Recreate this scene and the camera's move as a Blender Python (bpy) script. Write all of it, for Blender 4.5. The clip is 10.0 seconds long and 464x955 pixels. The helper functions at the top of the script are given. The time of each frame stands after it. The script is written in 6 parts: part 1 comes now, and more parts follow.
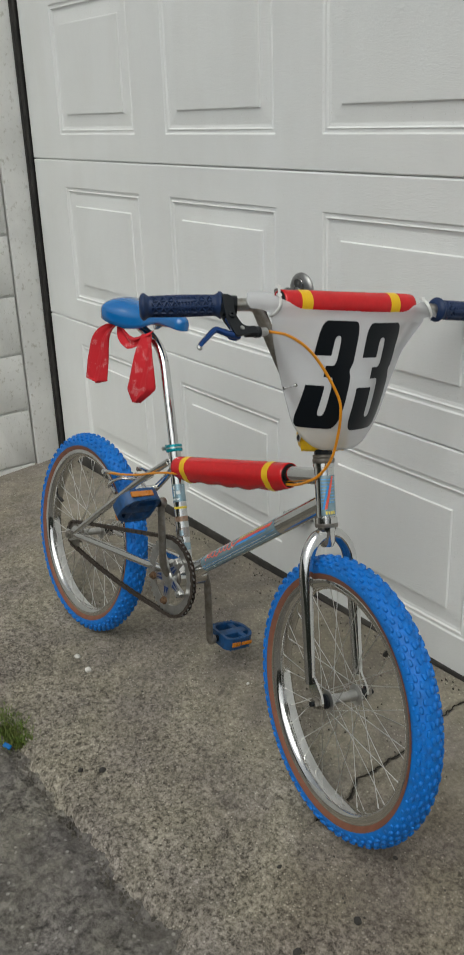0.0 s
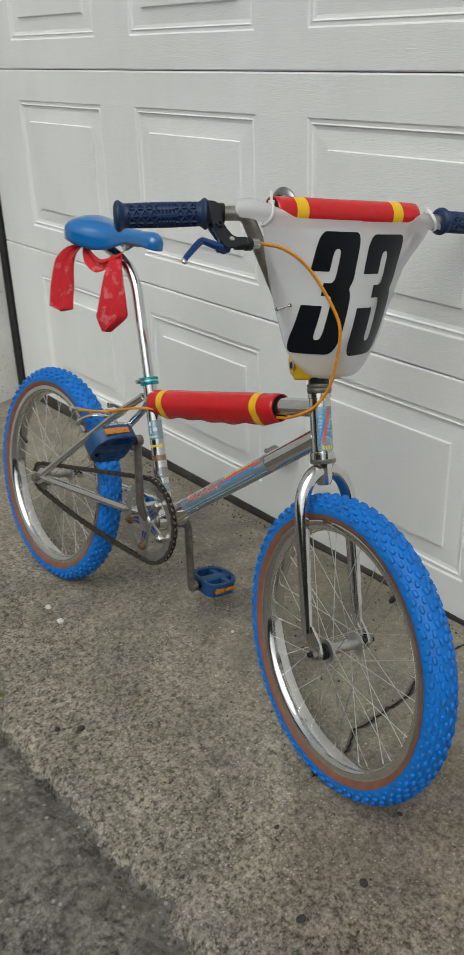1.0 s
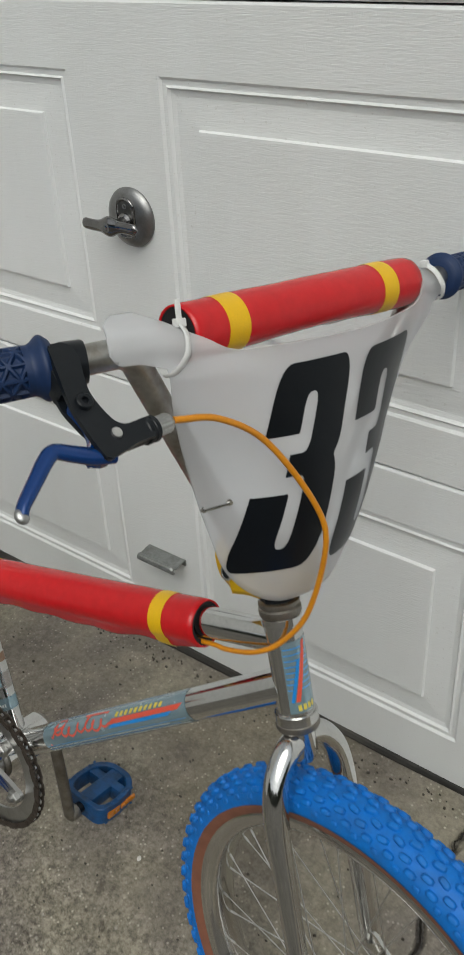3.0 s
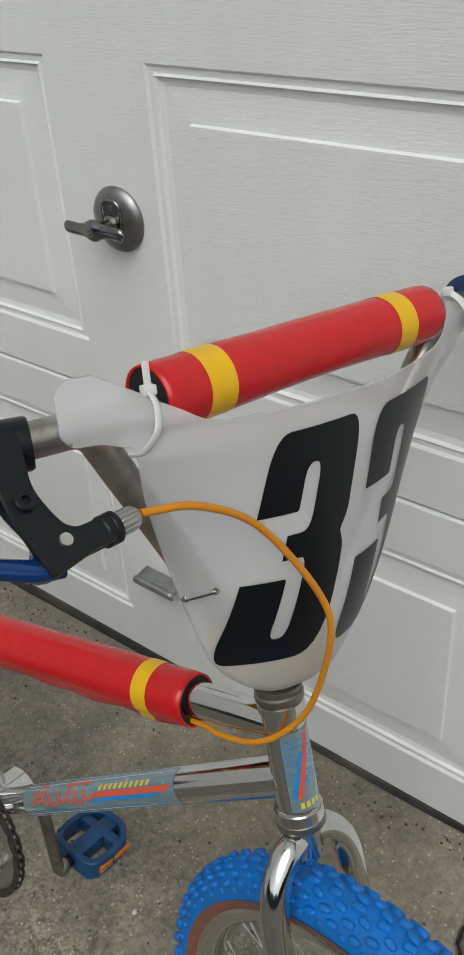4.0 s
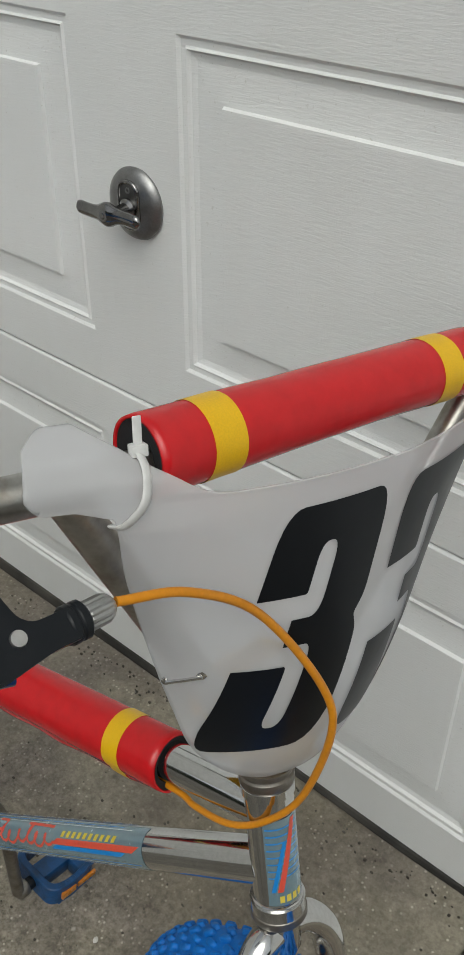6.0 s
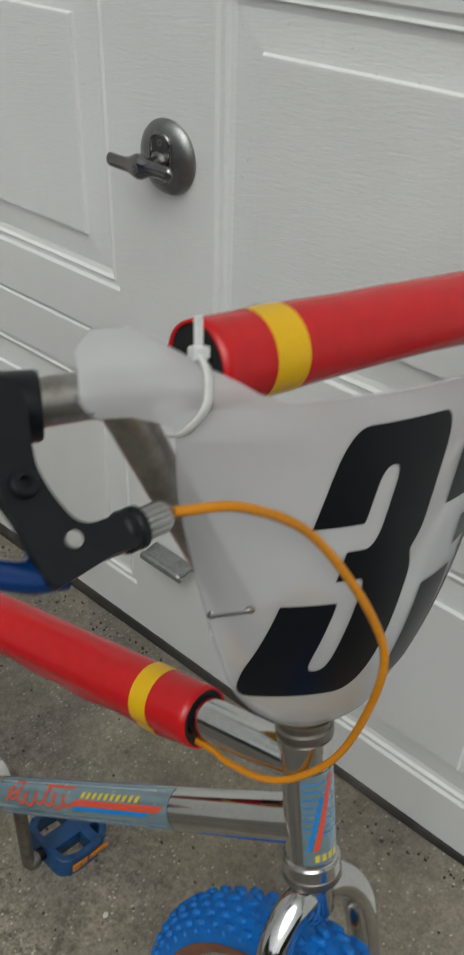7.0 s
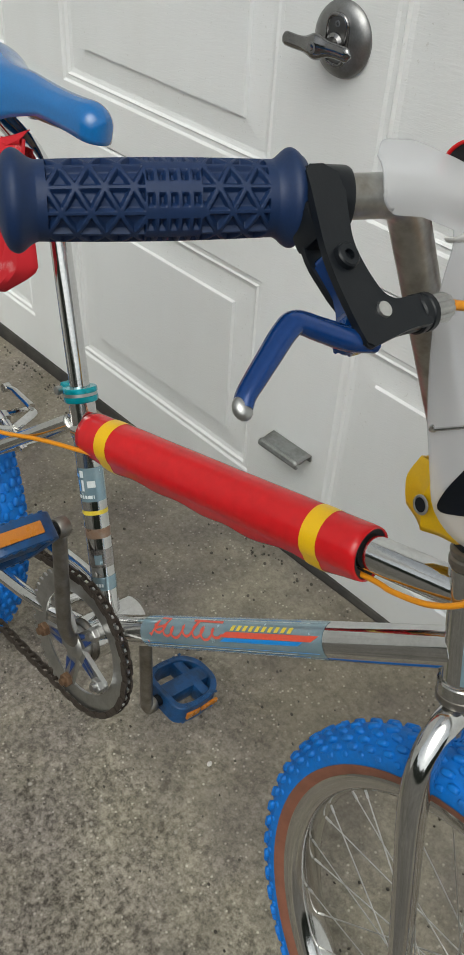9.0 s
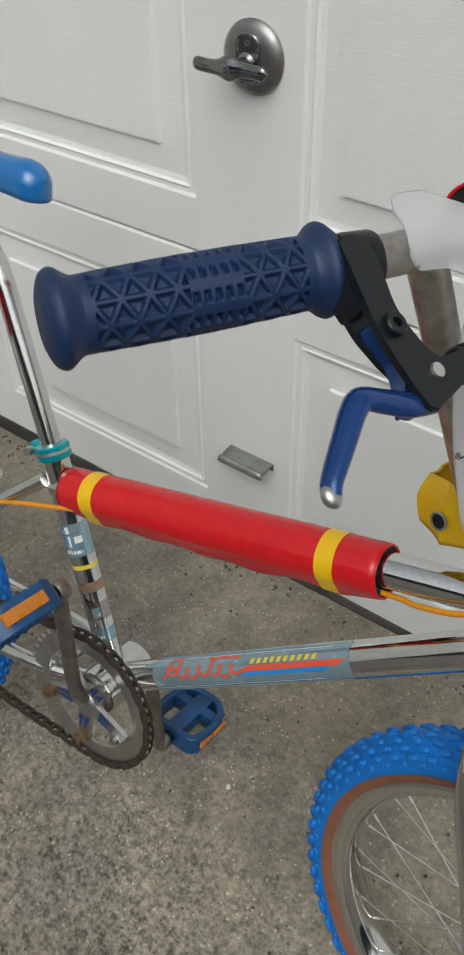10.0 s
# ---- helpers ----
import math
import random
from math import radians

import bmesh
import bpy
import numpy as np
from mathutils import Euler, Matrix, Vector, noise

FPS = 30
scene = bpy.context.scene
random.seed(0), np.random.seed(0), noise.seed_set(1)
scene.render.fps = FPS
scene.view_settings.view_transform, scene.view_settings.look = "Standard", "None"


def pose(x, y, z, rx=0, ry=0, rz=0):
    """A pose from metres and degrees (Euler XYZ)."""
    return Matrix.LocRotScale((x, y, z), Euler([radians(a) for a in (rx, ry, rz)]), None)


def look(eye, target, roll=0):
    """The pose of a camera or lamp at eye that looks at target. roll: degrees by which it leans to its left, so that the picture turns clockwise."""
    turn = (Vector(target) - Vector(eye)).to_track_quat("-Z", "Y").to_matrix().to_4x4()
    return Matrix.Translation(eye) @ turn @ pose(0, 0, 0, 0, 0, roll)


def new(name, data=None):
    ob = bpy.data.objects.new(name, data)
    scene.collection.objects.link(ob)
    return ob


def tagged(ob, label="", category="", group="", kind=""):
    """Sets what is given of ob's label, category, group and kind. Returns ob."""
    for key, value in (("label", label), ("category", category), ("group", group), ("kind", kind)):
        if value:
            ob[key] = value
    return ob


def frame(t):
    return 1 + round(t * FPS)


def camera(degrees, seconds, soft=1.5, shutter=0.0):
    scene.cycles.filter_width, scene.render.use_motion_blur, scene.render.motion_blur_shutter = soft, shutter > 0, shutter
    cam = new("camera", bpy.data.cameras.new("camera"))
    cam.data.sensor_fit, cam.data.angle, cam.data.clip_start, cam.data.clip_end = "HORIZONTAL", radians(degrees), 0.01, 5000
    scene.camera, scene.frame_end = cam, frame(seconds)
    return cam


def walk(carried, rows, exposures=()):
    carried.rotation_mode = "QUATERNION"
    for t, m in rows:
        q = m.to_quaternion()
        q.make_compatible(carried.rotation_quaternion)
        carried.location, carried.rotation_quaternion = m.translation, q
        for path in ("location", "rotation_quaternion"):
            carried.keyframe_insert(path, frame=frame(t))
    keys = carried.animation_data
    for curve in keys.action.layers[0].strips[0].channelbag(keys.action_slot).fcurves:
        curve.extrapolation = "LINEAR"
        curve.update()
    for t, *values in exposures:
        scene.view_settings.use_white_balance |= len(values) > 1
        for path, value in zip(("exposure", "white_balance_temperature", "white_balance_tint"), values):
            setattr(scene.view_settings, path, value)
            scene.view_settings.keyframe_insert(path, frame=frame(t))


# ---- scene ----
cam = camera(28.9, 10.0, shutter=0.25)
PATH = [
    (0, (1.6108, -1.3523, 1.2227), (0.0971, -0.2869, 0.4653), -2.15),
    (0.5, (1.5880, -1.2998, 1.1866), (0.0967, -0.2711, 0.3393), -2.98),
    (1, (1.4768, -1.3134, 1.1565), (0.0579, -0.2118, 0.2772), -2.03),
    (1.5, (1.2870, -1.2592, 1.1506), (0.0575, 0.0250, 0.2345), -0.15),
    (2, (1.1190, -1.0563, 1.1429), (-0.0559, 0.1955, 0.1169), -0.80),
    (2.5, (0.9945, -0.9216, 1.1809), (-0.1597, 0.3180, 0.1174), -3.09),
    (3, (0.8576, -0.8717, 1.1840), (-0.2033, 0.4340, 0.1024), -3.26),
    (3.2, (0.8243, -0.8370, 1.1486), (-0.2452, 0.4565, 0.0610), -3.90),
    (4.3, (0.7892, -0.7404, 1.1907), (-0.2799, 0.5019, 0.0445), -3.61),
    (4.5, (0.7898, -0.7363, 1.1906), (-0.2791, 0.4988, 0.0365), -2.26),
    (5, (0.7848, -0.7377, 1.1855), (-0.2822, 0.4874, 0.0190), -0.72),
    (5.5, (0.7517, -0.6895, 1.1921), (-0.3155, 0.5275, 0.0173), -0.42),
    (5.7, (0.7304, -0.6781, 1.1844), (-0.3259, 0.5361, -0.0030), -0.11),
    (6.8, (0.7209, -0.6674, 1.1633), (-0.3429, 0.5479, -0.0164), 1.16),
    (7, (0.7085, -0.6915, 1.1285), (-0.3504, 0.5204, -0.0590), 1.49),
    (7.5, (0.6923, -0.7415, 1.1020), (-0.3768, 0.4315, -0.1150), 2.59),
    (8, (0.6877, -0.7926, 1.1047), (-0.3819, 0.2984, -0.1858), 2.46),
    (8.5, (0.6870, -0.8172, 1.1046), (-0.3816, 0.2683, -0.1914), 3.56),
    (9, (0.6954, -0.8234, 1.1019), (-0.3763, 0.2529, -0.1992), 3.95),
    (9.5, (0.6939, -0.8459, 1.1228), (-0.3682, 0.2304, -0.1862), 2.51),
    (10, (0.6247, -0.8496, 1.1323), (-0.3036, 0.3381, -0.1821), -0.99),
]
EXPOSURES = ((0.0, -0.11, 6500, 4), (0.5, -0.13, 6500, 4), (1.0, -0.01, 6500, 4), (1.5, 0.02, 6500, 4), (2.0, -0.03, 6500, 4), (3.0, -0.06, 6500, 4), (5.0, -0.05, 6500, 4), (5.5, -0.07, 6500, 4), (7.0, -0.27, 6500, 4), (7.6, -0.02, 6500, 4), (8.6, 0.13, 6500, 4), (10.0, 0.10, 6500, 4))
walk(cam, [(t, look(eye, target, roll)) for t, eye, target, roll in PATH], EXPOSURES)

# ---- light ----
world = bpy.data.worlds.new("overcast_sky")
scene.world = world
world.use_nodes = True
wn, wl = world.node_tree.nodes, world.node_tree.links
sky = wn.new("ShaderNodeTexSky")
sky.sky_type, sky.sun_disc = "NISHITA", False
sky.sun_elevation, sky.sun_rotation = radians(53), radians(150)
sky.air_density, sky.dust_density, sky.ozone_density = 1.0, 4.0, 1.0
soft_sky = wn.new("ShaderNodeHueSaturation")
soft_sky.inputs["Saturation"].default_value = 0.22
wl.new(sky.outputs[0], soft_sky.inputs["Color"])
wl.new(soft_sky.outputs[0], wn["Background"].inputs["Color"])
wn["Background"].inputs["Strength"].default_value = 0.12

sun_data = bpy.data.lights.new("sun", "SUN")
sun_data.energy, sun_data.angle, sun_data.color = 0.9, radians(50), (1.0, 0.97, 0.93)
sun = new("sun", sun_data)
sun.matrix_world = look((0.0, 0.0, 0.0), (-0.30, 0.52, -0.80))


# ---- materials ----
def mat(name):
    m = bpy.data.materials.new(name)
    m.use_nodes = True
    t = m.node_tree
    return m, t.nodes, t.links, t.nodes["Principled BSDF"]


def noise_node(n, l, scale, detail=4.0, rough=0.55, stretch=None, distortion=0.0):
    tex = n.new("ShaderNodeTexNoise")
    tex.inputs["Scale"].default_value, tex.inputs["Detail"].default_value = scale, detail
    tex.inputs["Roughness"].default_value, tex.inputs["Distortion"].default_value = rough, distortion
    co = n.new("ShaderNodeTexCoord")
    if stretch:
        mp = n.new("ShaderNodeMapping")
        mp.inputs["Scale"].default_value = stretch
        l.new(co.outputs["Object"], mp.inputs["Vector"])
        l.new(mp.outputs[0], tex.inputs["Vector"])
    else:
        l.new(co.outputs["Object"], tex.inputs["Vector"])
    return tex


def ramp_node(n, l, source, stops):
    r = n.new("ShaderNodeValToRGB")
    els = r.color_ramp.elements
    while len(els) < len(stops):
        els.new(0.5)
    for e, (p, c) in zip(els, stops):
        e.position, e.color = p, (*c, 1.0)
    l.new(source, r.inputs[0])
    return r


def mix_node(n, l, fac, a, b, mode="MIX"):
    x = n.new("ShaderNodeMix")
    x.data_type, x.blend_type = "RGBA", mode
    for sock, v in ((x.inputs[0], fac), (x.inputs[6], a), (x.inputs[7], b)):
        if hasattr(v, "is_output"):
            l.new(v, sock)
        elif isinstance(v, (int, float)):
            sock.default_value = v
        else:
            sock.default_value = (*v, 1.0)
    return x.outputs[2]


def bump_node(n, l, b, height, strength, distance):
    x = n.new("ShaderNodeBump")
    x.inputs["Strength"].default_value, x.inputs["Distance"].default_value = strength, distance
    l.new(height, x.inputs["Height"])
    l.new(x.outputs[0], b.inputs["Normal"])
    return x


def worn(name, colour, dirt, rough, metal=0.0, coarse=14.0, fine=160.0, amount=0.35, bump=0.0004, coat=0.0, spec=0.5):
    """A surface of one colour with stains at a coarse scale and grain at a fine one."""
    m, n, l, b = mat(name)
    big, small = noise_node(n, l, coarse, 5), noise_node(n, l, fine, 3)
    stain = ramp_node(n, l, big.outputs[0], [(0.42, (0, 0, 0)), (0.75, (1, 1, 1))])
    x = n.new("ShaderNodeMath")
    x.operation = "MULTIPLY"
    x.inputs[1].default_value = amount
    l.new(stain.outputs[0], x.inputs[0])
    base = mix_node(n, l, x.outputs[0], colour, dirt)
    grain = ramp_node(n, l, small.outputs[0], [(0.3, (0.88, 0.88, 0.88)), (0.7, (1.0, 1.0, 1.0))])
    l.new(mix_node(n, l, 1.0, base, grain.outputs[0], "MULTIPLY"), b.inputs["Base Color"])
    rr = n.new("ShaderNodeMapRange")
    rr.inputs[3].default_value, rr.inputs[4].default_value = max(0.02, rough - 0.08), min(1.0, rough + 0.15)
    l.new(big.outputs[0], rr.inputs[0])
    l.new(rr.outputs[0], b.inputs["Roughness"])
    b.inputs["Metallic"].default_value = metal
    b.inputs["Coat Weight"].default_value = coat
    b.inputs["Specular IOR Level"].default_value = spec
    if bump:
        bump_node(n, l, b, small.outputs[0], 0.6, bump)
    return m


CHROME = worn("chrome", (0.74, 0.74, 0.73), (0.50, 0.47, 0.43), 0.06, 1.0, 30, 300, 0.3, 0.00003)
DULL_CHROME = worn("dull_chrome", (0.50, 0.49, 0.46), (0.17, 0.13, 0.08), 0.32, 1.0, 45, 260, 0.75, 0.00008)
STEEL = worn("worn_steel", (0.34, 0.32, 0.29), (0.14, 0.11, 0.08), 0.42, 1.0, 60, 300, 0.6, 0.0001)
CHAIN_DARK = worn("oily_chain", (0.052, 0.040, 0.031), (0.028, 0.022, 0.018), 0.6, 0.25, 80, 300, 0.6, 0.0002)
RUST = worn("rusty_steel", (0.20, 0.12, 0.07), (0.09, 0.05, 0.03), 0.6, 0.6, 80, 300, 0.6, 0.0002)
SPOKE = worn("spoke_steel", (0.70, 0.69, 0.67), (0.40, 0.38, 0.36), 0.34, 1.0, 40, 200, 0.4, 0.0)
ALLOY = worn("cast_alloy", (0.55, 0.55, 0.54), (0.30, 0.29, 0.27), 0.35, 1.0, 50, 300, 0.5, 0.0001)
BLACK_METAL = worn("black_lever", (0.007, 0.009, 0.012), (0.018, 0.019, 0.021), 0.32, 0.0, 60, 400, 0.3, 0.0001, 0.0, 0.3)
BLUE_METAL = worn("blue_anodised", (0.002, 0.038, 0.18), (0.006, 0.06, 0.22), 0.16, 0.25, 50, 400, 0.3, 0.00005, 0.4)
BLUE_PLASTIC = worn("blue_seat_plastic", (0.006, 0.140, 0.43), (0.012, 0.165, 0.44), 0.17, 0.0, 18, 420, 0.5, 0.00004, 0.55)
PEDAL_BLUE = worn("scuffed_blue_plastic", (0.006, 0.066, 0.200), (0.012, 0.022, 0.036), 0.42, 0.0, 70, 300, 0.75, 0.0004)
TYRE_BLUE = worn("blue_rubber", (0.004, 0.165, 0.58), (0.018, 0.11, 0.34), 0.52, 0.0, 55, 300, 0.65, 0.0003, 0.0, 0.35)
TAN_WALL = worn("tan_sidewall", (0.22, 0.085, 0.050), (0.13, 0.055, 0.035), 0.6, 0.0, 40, 500, 0.5, 0.0003)
BLACK_RUBBER = worn("black_rubber", (0.018, 0.017, 0.016), (0.06, 0.055, 0.05), 0.7, 0.0, 30, 300, 0.6, 0.0004)
GRIP_BLUE = worn("navy_rubber", (0.003, 0.021, 0.083), (0.006, 0.026, 0.070), 0.5, 0.0, 25, 500, 0.5, 0.0002)
RED_VINYL = worn("red_vinyl", (0.60, 0.009, 0.014), (0.52, 0.007, 0.011), 0.20, 0.0, 2.5, 90, 0.12, 0.0)
YELLOW_TAPE = worn("yellow_vinyl", (0.84, 0.50, 0.006), (0.76, 0.43, 0.006), 0.34, 0.0, 20, 900, 0.3, 0.00003)
DUSTY_RUBBER = worn("dusty_rubber", (0.030, 0.028, 0.026), (0.13, 0.12, 0.105), 0.8, 0.0, 9, 300, 0.6, 0.0004)
BLACK_FOAM = worn("black_foam", (0.012, 0.011, 0.013), (0.03, 0.03, 0.03), 0.9, 0.0, 40, 500, 0.5, 0.0006)
ORANGE_CABLE = worn("orange_housing", (0.72, 0.27, 0.008), (0.62, 0.22, 0.01), 0.35, 0.0, 20, 300, 0.3, 0.0)
TEAL = worn("teal_anodised", (0.006, 0.40, 0.48), (0.02, 0.32, 0.38), 0.18, 0.6, 40, 300, 0.3, 0.0, 0.3)
AMBER = worn("amber_reflector", (0.55, 0.19, 0.012), (0.42, 0.13, 0.01), 0.25, 0.0, 60, 900, 0.5, 0.0004, 0.5)
BLACK_INK = worn("black_vinyl_digit", (0.004, 0.006, 0.009), (0.007, 0.009, 0.012), 0.30, 0.0, 20, 300, 0.4, 0.0, 0.0, 0.22)
ZIP_WHITE = worn("white_nylon", (0.74, 0.74, 0.73), (0.62, 0.61, 0.58), 0.4, 0.0, 30, 200, 0.3, 0.0)
DECAL_BASE = worn("pale_blue_decal", (0.30, 0.45, 0.53), (0.48, 0.56, 0.58), 0.20, 0.62, 60, 500, 0.5, 0.00003, 0.5)
DECAL_FADED = worn("faded_decal", (0.46, 0.43, 0.41), (0.30, 0.25, 0.22), 0.2, 0.9, 90, 400, 0.5, 0.0)
DECAL_PALE = worn("white_ink", (0.66, 0.70, 0.70), (0.55, 0.60, 0.61), 0.3, 0.0, 120, 400, 0.5, 0.0)
DECAL_RED = worn("red_ink", (0.72, 0.085, 0.045), (0.60, 0.14, 0.10), 0.3, 0.0, 120, 400, 0.5, 0.0)
DECAL_BLUE = worn("blue_ink", (0.01, 0.22, 0.62), (0.05, 0.28, 0.60), 0.3, 0.0, 120, 400, 0.5, 0.0)
DECAL_YELLOW = worn("yellow_ink", (0.75, 0.58, 0.05), (0.60, 0.50, 0.12), 0.3, 0.0, 120, 400, 0.5, 0.0)
DECAL_BLUE_DARK = worn("navy_ink", (0.012, 0.04, 0.16), (0.05, 0.08, 0.18), 0.4, 0.0, 120, 400, 0.5, 0.0)
LOCK_METAL = worn("satin_zinc", (0.33, 0.33, 0.33), (0.18, 0.175, 0.17), 0.36, 1.0, 60, 500, 0.6, 0.0001)
DARK_ZINC = worn("darker_zinc", (0.17, 0.17, 0.165), (0.09, 0.088, 0.085), 0.34, 1.0, 60, 500, 0.6, 0.0001)
LOCK_CHROME = worn("polished_handle", (0.30, 0.295, 0.295), (0.14, 0.13, 0.13), 0.10, 1.0, 60, 400, 0.5, 0.0)
GALVANISED = worn("galvanised_steel", (0.36, 0.37, 0.36), (0.22, 0.22, 0.21), 0.5, 0.9, 90, 300, 0.7, 0.0002)
SEAM_BLACK = worn("black_seam_backing", (0.01, 0.01, 0.01), (0.02, 0.02, 0.02), 0.9)
PEBBLE_WHITE = worn("white_chip", (0.62, 0.60, 0.56), (0.4, 0.38, 0.34), 0.7)
PEBBLE_DARK = worn("dark_stone", (0.035, 0.032, 0.028), (0.08, 0.07, 0.06), 0.85)
CRUMBS = worn("soil_crumbs", (0.050, 0.043, 0.034), (0.16, 0.145, 0.12), 0.9, 0.0, 9, 60, 0.9, 0.0)
GRASS = worn("grass_green", (0.095, 0.145, 0.018), (0.16, 0.14, 0.045), 0.6, 0.0, 60, 200, 0.6, 0.0)


def translucent_plastic():
    m, n, l, b = mat("frosted_white_plastic")
    big = noise_node(n, l, 22, 4)
    tint = ramp_node(n, l, big.outputs[0], [(0.3, (0.88, 0.862, 0.85)), (0.7, (0.92, 0.905, 0.895))])
    l.new(tint.outputs[0], b.inputs["Base Color"])
    b.inputs["Roughness"].default_value = 0.36
    tr = n.new("ShaderNodeBsdfTranslucent")
    tr.inputs["Color"].default_value = (0.74, 0.76, 0.80, 1)
    mx = n.new("ShaderNodeMixShader")
    mx.inputs[0].default_value = 0.40
    l.new(b.outputs[0], mx.inputs[1])
    l.new(tr.outputs[0], mx.inputs[2])
    clear = n.new("ShaderNodeBsdfTransparent")
    clear.inputs["Color"].default_value = (0.92, 0.94, 0.97, 1)
    thin = n.new("ShaderNodeMixShader")
    thin.inputs[0].default_value = 0.46
    l.new(mx.outputs[0], thin.inputs[1])
    l.new(clear.outputs[0], thin.inputs[2])
    l.new(thin.outputs[0], n["Material Output"].inputs["Surface"])
    return m


PLATE_WHITE = translucent_plastic()


def door_paint():
    m, n, l, b = mat("white_door_paint")
    grain = noise_node(n, l, 6, 5, 0.6, (9.0, 9.0, 95.0), 0.55)
    big = noise_node(n, l, 2.2, 5)
    streak = noise_node(n, l, 3.0, 4, 0.6, (2.0, 2.0, 0.6))
    base = ramp_node(n, l, big.outputs[0], [(0.3, (0.762, 0.775, 0.775)), (0.72, (0.822, 0.833, 0.83))])
    dirt = ramp_node(n, l, streak.outputs[0], [(0.32, (0.965, 0.96, 0.95)), (0.6, (1, 1, 1))])
    fine = noise_node(n, l, 260, 2)
    speck = ramp_node(n, l, fine.outputs[0], [(0.24, (0.86, 0.85, 0.83)), (0.34, (1, 1, 1))])
    c = mix_node(n, l, 1.0, base.outputs[0], dirt.outputs[0], "MULTIPLY")
    l.new(mix_node(n, l, 1.0, c, speck.outputs[0], "MULTIPLY"), b.inputs["Base Color"])
    b.inputs["Roughness"].default_value = 0.48
    sharp = ramp_node(n, l, grain.outputs[0], [(0.38, (0, 0, 0)), (0.62, (1, 1, 1))])
    bump_node(n, l, b, sharp.outputs[0], 0.36, 0.0010)
    return m


DOOR_WHITE = door_paint()


def masonry_paint():
    m, n, l, b = mat("white_masonry_paint")
    big, small = noise_node(n, l, 5, 6), noise_node(n, l, 70, 5)
    base = ramp_node(n, l, big.outputs[0], [(0.3, (0.60, 0.60, 0.58)), (0.65, (0.74, 0.74, 0.72))])
    sp = ramp_node(n, l, small.outputs[0], [(0.28, (0.72, 0.70, 0.66)), (0.42, (1, 1, 1))])
    l.new(mix_node(n, l, 1.0, base.outputs[0], sp.outputs[0], "MULTIPLY"), b.inputs["Base Color"])
    b.inputs["Roughness"].default_value = 0.75
    bump_node(n, l, b, small.outputs[0], 0.7, 0.003)
    return m


MASONRY = masonry_paint()


